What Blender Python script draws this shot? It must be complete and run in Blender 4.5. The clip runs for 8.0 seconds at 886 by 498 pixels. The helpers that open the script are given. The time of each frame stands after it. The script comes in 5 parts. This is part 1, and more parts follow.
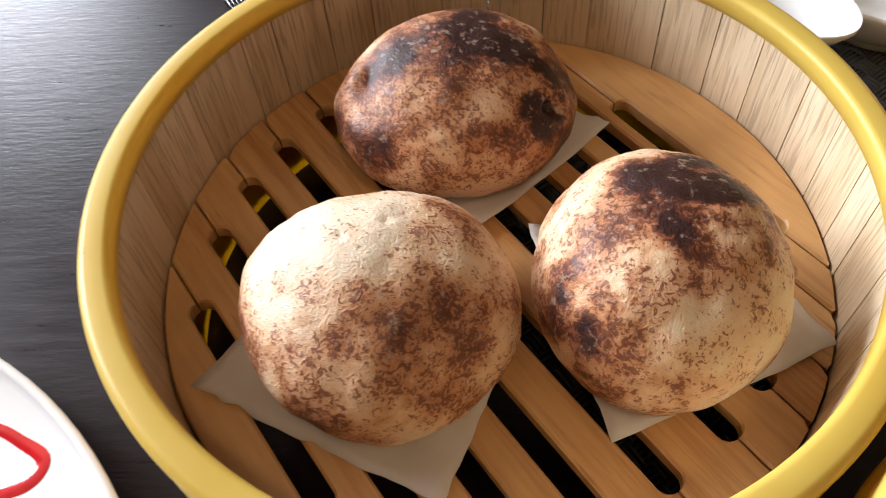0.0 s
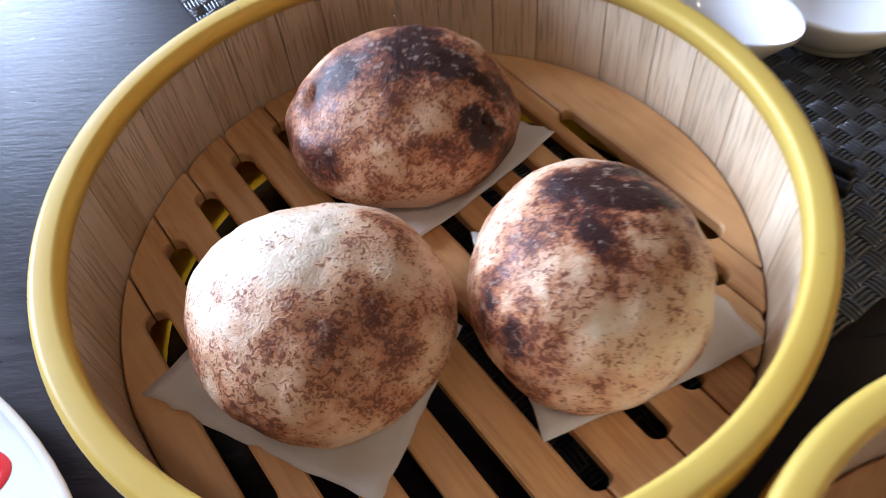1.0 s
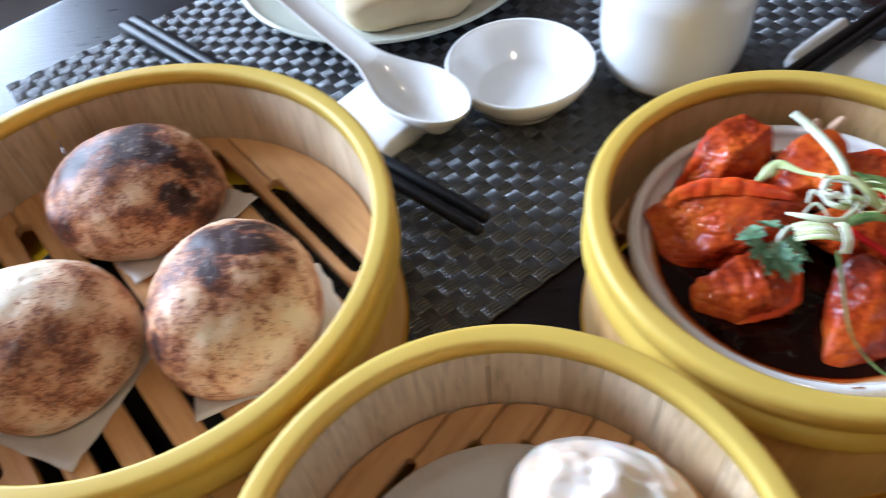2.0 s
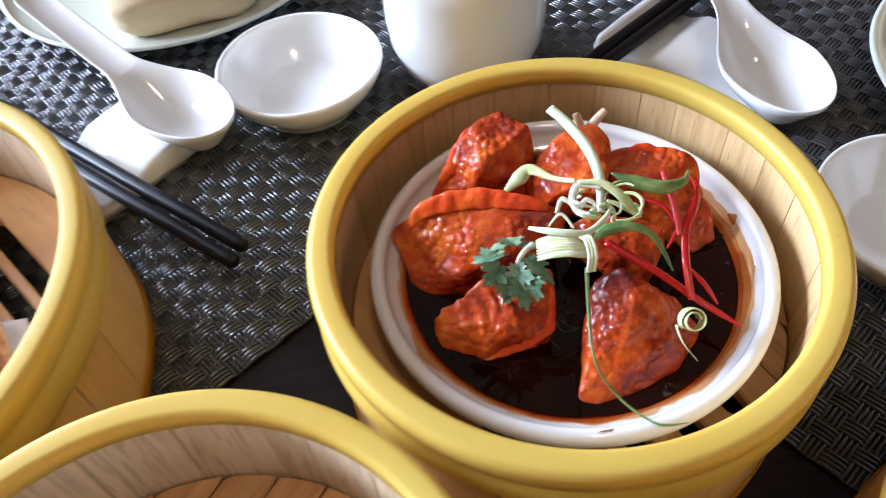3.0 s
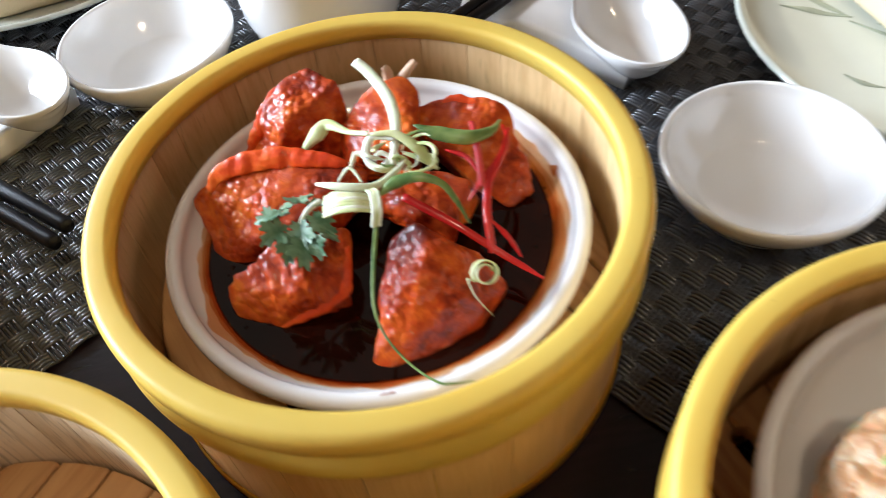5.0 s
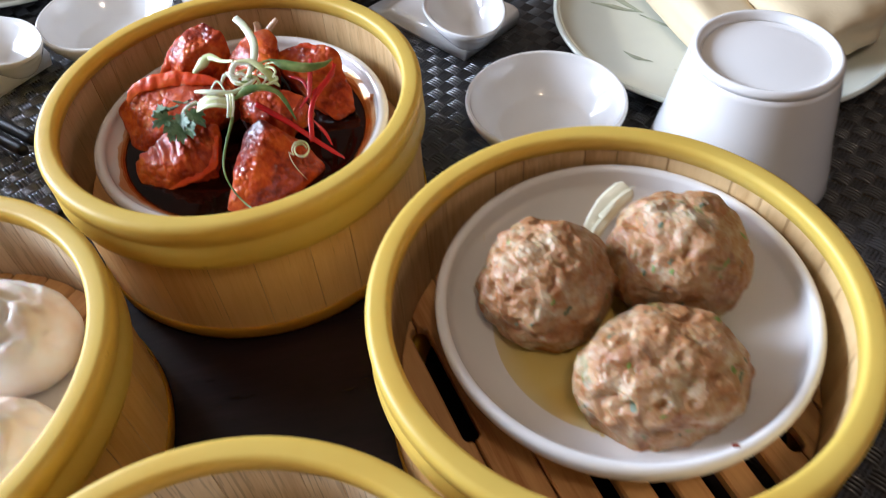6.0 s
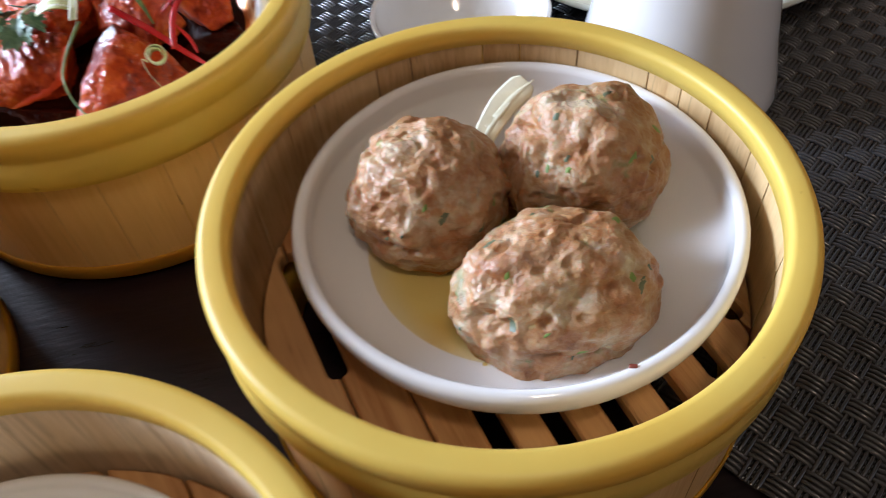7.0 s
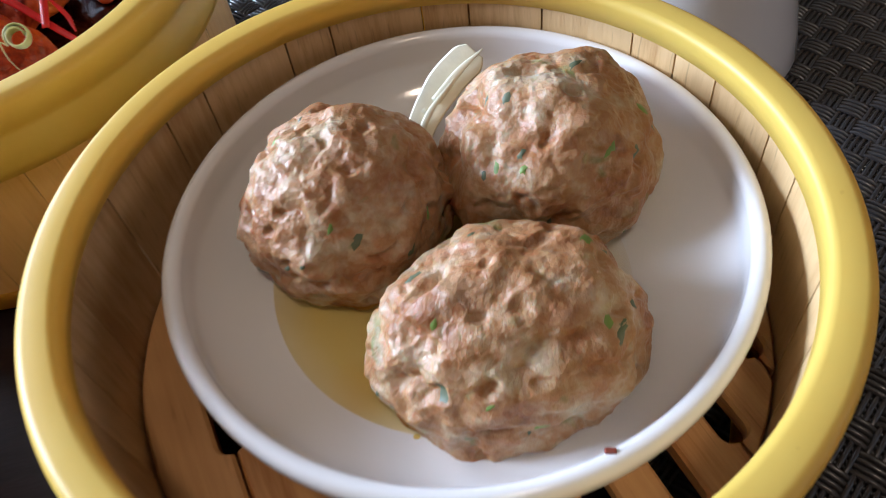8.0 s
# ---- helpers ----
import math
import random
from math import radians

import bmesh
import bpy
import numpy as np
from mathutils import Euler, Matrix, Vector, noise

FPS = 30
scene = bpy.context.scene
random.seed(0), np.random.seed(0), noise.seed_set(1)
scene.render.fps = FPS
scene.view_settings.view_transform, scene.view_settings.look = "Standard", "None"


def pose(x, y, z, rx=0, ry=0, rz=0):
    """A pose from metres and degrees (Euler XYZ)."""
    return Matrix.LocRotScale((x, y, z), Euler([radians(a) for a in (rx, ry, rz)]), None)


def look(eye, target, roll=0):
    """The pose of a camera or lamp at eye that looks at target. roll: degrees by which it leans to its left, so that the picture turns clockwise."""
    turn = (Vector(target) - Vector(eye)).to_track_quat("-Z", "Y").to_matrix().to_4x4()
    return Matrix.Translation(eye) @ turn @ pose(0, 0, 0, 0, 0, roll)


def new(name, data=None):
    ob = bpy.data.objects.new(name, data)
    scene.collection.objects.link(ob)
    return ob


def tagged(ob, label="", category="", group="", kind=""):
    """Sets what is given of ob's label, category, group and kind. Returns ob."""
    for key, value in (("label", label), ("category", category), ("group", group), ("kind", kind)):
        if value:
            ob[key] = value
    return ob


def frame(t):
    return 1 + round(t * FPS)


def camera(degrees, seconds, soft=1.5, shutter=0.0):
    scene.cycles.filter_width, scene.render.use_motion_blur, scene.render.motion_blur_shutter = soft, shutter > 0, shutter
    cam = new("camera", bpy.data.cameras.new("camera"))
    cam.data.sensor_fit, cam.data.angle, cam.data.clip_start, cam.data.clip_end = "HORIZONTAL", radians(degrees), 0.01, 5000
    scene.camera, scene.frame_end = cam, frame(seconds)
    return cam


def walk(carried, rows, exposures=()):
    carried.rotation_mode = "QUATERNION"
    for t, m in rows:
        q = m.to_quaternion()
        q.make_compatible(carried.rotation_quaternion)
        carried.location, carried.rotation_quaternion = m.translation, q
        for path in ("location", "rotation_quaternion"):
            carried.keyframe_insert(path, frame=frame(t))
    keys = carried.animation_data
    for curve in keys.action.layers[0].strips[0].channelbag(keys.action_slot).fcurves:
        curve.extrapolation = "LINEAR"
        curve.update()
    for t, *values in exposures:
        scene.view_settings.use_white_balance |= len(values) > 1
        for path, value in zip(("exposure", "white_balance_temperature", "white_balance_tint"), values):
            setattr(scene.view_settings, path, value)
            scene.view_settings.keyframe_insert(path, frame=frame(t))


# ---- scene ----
cam = camera(60.5, 8.0, soft=0.8, shutter=0.45)
U = 0.8                                # metres to one unit of the plan below
ROWS = [
    (0.0, -0.0041, -0.1434, 0.2332, 36.01, 3.21, 0.01),
    (0.5, 0.0055, -0.1325, 0.2202, 35.28, 3.89, -0.70),
    (1.0, 0.0155, -0.1480, 0.2389, 36.50, 4.08, -0.55),
    (1.5, 0.0577, -0.1830, 0.2796, 38.21, 3.48, -1.94),
    (2.0, 0.1355, -0.2102, 0.2961, 39.90, 4.57, -3.99),
    (2.2, 0.1565, -0.2140, 0.2953, 40.40, 4.01, -6.06),
    (3.3, 0.2287, -0.1632, 0.2474, 37.73, 3.77, -11.06),
    (3.5, 0.2348, -0.1555, 0.2358, 36.93, 3.73, -11.68),
    (4.0, 0.2404, -0.1464, 0.2184, 36.37, 3.96, -12.42),
    (4.2, 0.2403, -0.1467, 0.2200, 36.89, 4.03, -12.58),
    (5.3, 0.2888, -0.2265, 0.2598, 39.10, 4.46, -13.21),
    (5.5, 0.2993, -0.2543, 0.2734, 39.74, 4.44, -13.34),
    (6.0, 0.3189, -0.3209, 0.2841, 40.79, 3.18, -12.08),
    (6.5, 0.3319, -0.3359, 0.2624, 40.31, 3.49, -11.92),
    (7.0, 0.3580, -0.3203, 0.2331, 39.45, 3.73, -13.49),
    (7.5, 0.3759, -0.3024, 0.2114, 38.13, 5.03, -14.33),
    (8.0, 0.3871, -0.2810, 0.1961, 37.40, 5.73, -14.46),
]
walk(cam, [(t, pose(x * U, y * U, z * U, rx, ry, rz)) for t, x, y, z, rx, ry, rz in ROWS],
     exposures=[(0.0, -0.27, 6400, 16), (0.5, -0.27, 5250, 15), (1.0, -0.27, 5100, 17), (1.6, -0.17, 4980, 14), (2.2, 0.08, 5250, 10), (3.3, 0.22, 5450, 16), (4.2, 0.32, 5700, 15), (5.3, 0.20, 5750, 10), (6.0, -0.05, 5600, 15), (6.5, -0.03, 5500, 15), (7.2, 0.02, 5500, 15), (8.0, 0.0, 5350, 15)])

# ---------------------------------------------------------------- light
SUN_AZ = 135.0                         # bearing of the sun behind the windows, degrees from +x
world = bpy.data.worlds.new("sky")
scene.world = world
world.use_nodes = True
wn = world.node_tree
sky = wn.nodes.new("ShaderNodeTexSky")
sky.sky_type, sky.sun_disc = "NISHITA", False
sky.sun_elevation, sky.sun_rotation = radians(40), radians(90 - SUN_AZ)
wn.nodes["Background"].inputs[1].default_value = 0.12
wn.links.new(sky.outputs[0], wn.nodes["Background"].inputs[0])

WIN_AZ = 148.0                         # the wall with the window stands square to this bearing
WIN_DIST = 3.0
wd = Vector((math.cos(radians(WIN_AZ)), math.sin(radians(WIN_AZ)), 0))
wside = Vector((-wd.y, wd.x, 0))
MID = Vector((0.25, -0.1, 0))          # middle of the table
# openings of the window wall: from, to (along the wall), sill, head, watts
WINDOWS = ((-1.50, -0.55, 0.55, 1.62, 66), (0.00, 1.25, 0.70, 1.85, 150))
for y0, y1, z0, z1, watts in WINDOWS:
    lamp = bpy.data.lights.new("window_light", "AREA")
    lamp.shape, lamp.size, lamp.size_y, lamp.energy = "RECTANGLE", (y1 - y0) * U, (z1 - z0) * U, watts
    lamp.color = (0.88, 0.945, 1.0)
    lo = new("window_light", lamp)
    wc = MID + wd * (WIN_DIST + 0.03) + wside * ((y0 + y1) / 2) + Vector((0, 0, (z0 + z1) / 2))
    lo.matrix_world = look(wc * U, (wc - wd) * U)

# added warm fill, in a made-up opening of the unseen wall across the room
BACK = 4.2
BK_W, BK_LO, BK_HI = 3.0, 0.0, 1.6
lamp = bpy.data.lights.new("added_back_fill", "AREA")
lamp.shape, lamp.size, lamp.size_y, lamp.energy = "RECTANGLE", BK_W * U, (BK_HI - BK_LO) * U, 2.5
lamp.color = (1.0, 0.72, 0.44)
lo = new("added_back_fill", lamp)
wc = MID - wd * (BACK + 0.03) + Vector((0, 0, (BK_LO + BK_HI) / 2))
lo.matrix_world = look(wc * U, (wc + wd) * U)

# a warm lamp in the ceiling, behind the eye
LAMP_AT = Vector((0.45, -0.95, 2.4))
lamp = bpy.data.lights.new("ceiling_lamp_light", "AREA")
lamp.shape, lamp.size, lamp.energy = "DISK", 0.22, 7.0
lamp.color = (1.0, 0.74, 0.46)
lo = new("ceiling_lamp_light", lamp)
lo.matrix_world = look((LAMP_AT - Vector((0, 0, 0.045))) * U, (LAMP_AT - Vector((0, 0, 1))) * U)

# ---------------------------------------------------------------- materials
def nodes_of(name):
    m = bpy.data.materials.new(name)
    m.use_nodes = True
    t = m.node_tree
    return m, t, t.nodes["Principled BSDF"]


def node(t, kind, **sockets):
    n = t.nodes.new("ShaderNode" + kind)
    for k, v in sockets.items():
        n.inputs[k.replace("_", " ")].default_value = v
    return n


def coords(t, scale=(1, 1, 1), rot=(0, 0, 0), kind="Object"):
    c = t.nodes.new("ShaderNodeTexCoord")
    mp = t.nodes.new("ShaderNodeMapping")
    mp.inputs["Scale"].default_value, mp.inputs["Rotation"].default_value = scale, rot
    t.links.new(c.outputs[kind], mp.inputs["Vector"])
    return mp.outputs[0]


def tex(t, vec, scale, detail=4, rough=0.55, dist=0.0):
    n = node(t, "TexNoise", Scale=scale, Detail=detail, Roughness=rough, Distortion=dist)
    t.links.new(vec, n.inputs["Vector"])
    return n.outputs["Fac"]


def ramp(t, fac, stops):
    r = t.nodes.new("ShaderNodeValToRGB")
    e = r.color_ramp.elements
    while len(e) < len(stops):
        e.new(0.5)
    for i, (p, c) in enumerate(stops):
        e[i].position = p
        e[i].color = (*c, 1) if len(c) == 3 else c
    t.links.new(fac, r.inputs[0])
    return r.outputs[0]


def mixc(t, fac, a, b, mode="MIX"):
    n = t.nodes.new("ShaderNodeMix")
    n.data_type, n.blend_type = "RGBA", mode
    for sock, v in ((n.inputs[0], fac), (n.inputs[6], a), (n.inputs[7], b)):
        if isinstance(v, (int, float)):
            sock.default_value = v
        elif isinstance(v, tuple):
            sock.default_value = (*v, 1)
        else:
            t.links.new(v, sock)
    return n.outputs[2]


def calc(t, op, a, b=0.0, clamp=False):
    n = t.nodes.new("ShaderNodeMath")
    n.operation, n.use_clamp = op, clamp
    for sock, v in ((n.inputs[0], a), (n.inputs[1], b)):
        if isinstance(v, (int, float)):
            sock.default_value = v
        else:
            t.links.new(v, sock)
    return n.outputs[0]


def bump(t, bsdf, height, strength=0.3, dist=0.001):
    b = node(t, "Bump", Strength=strength, Distance=dist)
    t.links.new(height, b.inputs["Height"])
    t.links.new(b.outputs[0], bsdf.inputs["Normal"])


def random_of(t):
    return t.nodes.new("ShaderNodeObjectInfo").outputs["Random"]


def wood(name, light, dark, stretch, rough=0.55, streak=0.5, vary=0.25, fine=420, hairs=0.38):
    """Bare wood; stretch: scale of the grain along x, y, z of the piece."""
    m, t, b = nodes_of(name)
    v = coords(t, stretch)
    rnd = random_of(t)
    shift = t.nodes.new("ShaderNodeVectorMath")
    comb = t.nodes.new("ShaderNodeCombineXYZ")
    for i in range(3):
        t.links.new(calc(t, "MULTIPLY", rnd, 7.3 + 3 * i), comb.inputs[i])
    t.links.new(v, shift.inputs[0])
    t.links.new(comb.outputs[0], shift.inputs[1])
    v = shift.outputs[0]
    g1, g2 = tex(t, v, 40, 3), tex(t, v, fine, 4, 0.7)
    broad = tex(t, coords(t, (1, 1, 1)), 22, 3)
    f = calc(t, "ADD", calc(t, "MULTIPLY", g1, 0.55), calc(t, "MULTIPLY", g2, 0.45))
    col = ramp(t, f, [(0.38, dark), (0.50, tuple((a * 2 + c) / 3 for a, c in zip(light, dark))), (0.63, light)])
    col = mixc(t, calc(t, "MULTIPLY", ramp(t, broad, [(0.45, (0, 0, 0)), (0.75, (1, 1, 1))]), streak), col,
               tuple(c * 0.62 for c in dark))
    col = mixc(t, calc(t, "MULTIPLY", rnd, vary), col, tuple(c * 0.7 for c in light))
    hair = ramp(t, tex(t, v, fine * 2.2, 2, 0.5), [(0.30 + 0.1 * (hairs > 0.5), (1, 1, 1)), (0.37 + 0.1 * (hairs > 0.5), (0, 0, 0))])
    patch = ramp(t, tex(t, coords(t, (1, 1, 0.5)), 55, 2), [(0.42, (0, 0, 0)), (0.60, (1, 1, 1))])
    col = mixc(t, calc(t, "MULTIPLY", calc(t, "MULTIPLY", hair, patch), hairs), col, tuple(c * 0.45 for c in dark))
    t.links.new(col, b.inputs["Base Color"])
    b.inputs["Roughness"].default_value = rough
    bump(t, b, g2, 0.35, 0.0006)
    return m


def plain(name, colour, rough=0.4, spots=None, coat=0.0, bump_scale=0, bump_amount=0.1, metal=0.0, mottle=0.12, scale=30):
    """A smooth surface with slight mottling."""
    m, t, b = nodes_of(name)
    v = coords(t)
    n = tex(t, v, scale, 4)
    col = mixc(t, ramp(t, n, [(0.35, (0, 0, 0)), (0.7, (1, 1, 1))]), colour, tuple(c * (1 - mottle) for c in colour))
    t.links.new(col, b.inputs["Base Color"])
    r = calc(t, "ADD", rough - 0.05, calc(t, "MULTIPLY", tex(t, v, 90, 3), 0.1))
    t.links.new(r, b.inputs["Roughness"])
    b.inputs["Metallic"].default_value = metal
    b.inputs["Coat Weight"].default_value = coat
    b.inputs["Coat Roughness"].default_value = 0.05
    if bump_scale:
        bump(t, b, tex(t, v, bump_scale, 3), bump_amount, 0.0008)
    return m


STAVE = wood("stave_wood", (0.73, 0.525, 0.262), (0.48, 0.290, 0.112), (1, 1, 0.09), streak=0.22, vary=0.30, fine=480)
STAVE_PALE = wood("pale_stave_wood", (0.80, 0.645, 0.435), (0.60, 0.430, 0.240), (1, 1, 0.05), streak=0.18, vary=0.26, fine=520, hairs=0.51)
STAVE_OUT = wood("stave_wood_outside", (0.84, 0.55, 0.22), (0.68, 0.385, 0.125), (1, 1, 0.05), streak=0.30, vary=0.25, fine=560)
SLAT = wood("slat_wood", (0.71, 0.41, 0.16), (0.40, 0.17, 0.048), (1, 0.06, 1), streak=0.52, vary=0.3, fine=340, rough=0.45)


def yellow_plastic(name, a, c, glow, fac, rough):
    m, t, b = nodes_of(name)
    v = coords(t)
    col = mixc(t, ramp(t, tex(t, v, 25, 4), [(0.4, (0, 0, 0)), (0.75, (1, 1, 1))]), a, c)
    spots = ramp(t, tex(t, v, 160, 2), [(0.73, (0, 0, 0)), (0.78, (1, 1, 1))])
    col = mixc(t, calc(t, "MULTIPLY", spots, 0.5), col, (0.30, 0.14, 0.03))
    t.links.new(col, b.inputs["Base Color"])
    t.links.new(calc(t, "ADD", rough - 0.06, calc(t, "MULTIPLY", tex(t, v, 70, 4), 0.14)), b.inputs["Roughness"])
    bump(t, b, tex(t, v, 220, 3), 0.08, 0.0006)
    tr = node(t, "BsdfTranslucent", Color=(*glow, 1))
    mx = node(t, "MixShader", Fac=fac)
    t.links.new(b.outputs[0], mx.inputs[1])
    t.links.new(tr.outputs[0], mx.inputs[2])
    t.links.new(mx.outputs[0], t.nodes["Material Output"].inputs[0])
    return m


YELLOW = yellow_plastic("yellow_plastic", (0.80, 0.617, 0.128), (0.75, 0.525, 0.085), (0.90, 0.595, 0.070), 0.30, 0.40)
AMBER = yellow_plastic("amber_plastic", (0.60, 0.38, 0.05), (0.50, 0.28, 0.04), (0.95, 0.68, 0.05), 0.68, 0.45)
CERAMIC = plain("white_ceramic", (0.82, 0.82, 0.81), 0.12, coat=0.5, mottle=0.03)
MATCORD = plain("grey_vinyl_cord", (0.055, 0.057, 0.062), 0.24, mottle=0.4, scale=60)
BLACK = plain("black_melamine", (0.008, 0.008, 0.010), 0.36, mottle=0.3)
BLACK.node_tree.nodes["Principled BSDF"].inputs["Specular IOR Level"].default_value = 0.2
MATCORD.node_tree.nodes["Principled BSDF"].inputs["Specular IOR Level"].default_value = 0.85
WALLP = plain("wall_panel", (0.32, 0.165, 0.07), 0.6, mottle=0.2, scale=3)
CEILP = plain("ceiling_paint", (0.20, 0.15, 0.10), 0.85, mottle=0.06, scale=3)
FLOORM = plain("floor_tile", (0.075, 0.060, 0.052), 0.45, mottle=0.3, scale=5)


def table_wood():
    m, t, b = nodes_of("dark_table_wood")
    v = coords(t, (0.13, 1, 1))
    g, fine, pore = tex(t, v, 22, 5), tex(t, v, 330, 4, 0.65), tex(t, coords(t, (0.22, 1, 1)), 760, 2, 0.5)
    f = calc(t, "ADD", calc(t, "MULTIPLY", g, 0.6), calc(t, "MULTIPLY", fine, 0.4))
    col = ramp(t, f, [(0.38, (0.005, 0.0025, 0.0035)), (0.55, (0.012, 0.006, 0.008)), (0.7, (0.026, 0.014, 0.017))])
    t.links.new(col, b.inputs["Base Color"])
    r = calc(t, "ADD", 0.20, calc(t, "MULTIPLY", fine, 0.22))
    t.links.new(r, b.inputs["Roughness"])
    b.inputs["Specular IOR Level"].default_value = 0.30
    bump(t, b, calc(t, "ADD", fine, calc(t, "MULTIPLY", pore, 0.8)), 0.16, 0.0007)
    return m


TABLEW = table_wood()

# ---------------------------------------------------------------- mesh helpers
def sized(m):
    """A pose of the plan, in metres."""
    m = m.copy()
    m.translation *= U
    return m


def mesh_of(name, bm, material, smooth=True):
    me = bpy.data.meshes.new(name)
    bmesh.ops.scale(bm, vec=(U, U, U), verts=bm.verts)
    bm.normal_update()
    bm.to_mesh(me)
    bm.free()
    for p in me.polygons:
        p.use_smooth = smooth
    me.materials.append(material)
    return me


def place(name, me, parent=None, at=None):
    ob = new(name, me)
    ob.parent = parent
    if at is not None:
        ob.matrix_basis = sized(at)
    return ob


def part(name, bm, material, parent=None, label="", smooth=True, at=None):
    """Links a bmesh as one mesh object, under a thing or a part."""
    ob = place(name, mesh_of(name, bm, material, smooth), parent, at)
    if label:
        ob["label"] = label
    return ob


def thing(name, m, label, category, group=""):
    e = new(name)
    e.empty_display_size = 0.02
    e.matrix_basis = sized(m)
    return tagged(e, label, category, group)


def lathe(profile, seg=96, closed=True, wob=None):
    """Turns a profile of (radius, height) about z; a closed profile gives a ring."""
    bm = bmesh.new()
    rings = []
    for r, z in profile:
        if r < 1e-6:
            rings.append([bm.verts.new((0, 0, z))])
        else:
            row = []
            for i in range(seg):
                a = 2 * math.pi * i / seg
                k = wob(a) if wob else 1.0
                row.append(bm.verts.new((r * k * math.cos(a), r * k * math.sin(a), z)))
            rings.append(row)
    pairs = list(zip(rings, rings[1:]))
    if closed:
        pairs.append((rings[-1], rings[0]))
    for a, b in pairs:
        if len(a) == 1 and len(b) == 1:
            continue
        for i in range(seg):
            j = (i + 1) % seg
            if len(a) == 1:
                bm.faces.new((a[0], b[j], b[i]))
            elif len(b) == 1:
                bm.faces.new((a[i], a[j], b[0]))
            else:
                bm.faces.new((a[i], a[j], b[j], b[i]))
    bmesh.ops.recalc_face_normals(bm, faces=bm.faces)
    return bm


def arc(cx, cz, r, a0, a1, n):
    return [(cx + r * math.cos(radians(a0 + (a1 - a0) * i / n)), cz + r * math.sin(radians(a0 + (a1 - a0) * i / n))) for i in range(n + 1)]


def box(sx, sy, sz, bevel=0.0, seg=2):
    bm = bmesh.new()
    bmesh.ops.create_cube(bm, size=1)
    bmesh.ops.scale(bm, vec=(sx, sy, sz), verts=bm.verts)
    if bevel:
        bmesh.ops.bevel(bm, geom=bm.edges[:], offset=bevel, segments=seg, affect="EDGES", profile=0.5)
    return bm


def smooth_path(pts, n):
    """Catmull-Rom through the points."""
    p = [Vector(q) for q in pts]
    p = [2 * p[0] - p[1]] + p + [2 * p[-1] - p[-2]]
    out = []
    for i in range(1, len(p) - 2):
        for k in range(n):
            s = k / n
            out.append(0.5 * ((2 * p[i]) + (p[i + 1] - p[i - 1]) * s + (2 * p[i - 1] - 5 * p[i] + 4 * p[i + 1] - p[i + 2]) * s * s
                              + (3 * p[i] - p[i - 1] - 3 * p[i + 1] + p[i + 2]) * s ** 3))
    out.append(p[-2])
    return out


def sweep(pts, section, n=8, widths=None, up=(0, 0, 1), twist=0.0, caps=True):
    """Sweeps a closed section of (side, up) along a smooth path; widths scales it along the way."""
    path = smooth_path(pts, n)
    bm = bmesh.new()
    rows = []
    for i, q in enumerate(path):
        d = (path[min(i + 1, len(path) - 1)] - path[max(i - 1, 0)]).normalized()
        side = d.cross(Vector(up))
        side = side.normalized() if side.length > 1e-5 else Vector((1, 0, 0))
        top = side.cross(d).normalized()
        s = i / (len(path) - 1)
        if twist:
            c, sn = math.cos(twist * s), math.sin(twist * s)
            side, top = side * c + top * sn, top * c - side * sn
        w = 1.0
        if widths:
            x = s * (len(widths) - 1)
            k = min(int(x), len(widths) - 2)
            w = widths[k] + (widths[k + 1] - widths[k]) * (x - k)
        rows.append([bm.verts.new(q + side * (a * w) + top * (b * w)) for a, b in section])
    m = len(section)
    for a, b in zip(rows, rows[1:]):
        for i in range(m):
            bm.faces.new((a[i], a[(i + 1) % m], b[(i + 1) % m], b[i]))
    if caps:
        bm.faces.new(rows[0])
        bm.faces.new(rows[-1][::-1])
    bmesh.ops.recalc_face_normals(bm, faces=bm.faces)
    return bm


def oval(a, b, n=10):
    return [(a * math.cos(2 * math.pi * i / n), b * math.sin(2 * math.pi * i / n)) for i in range(n)]


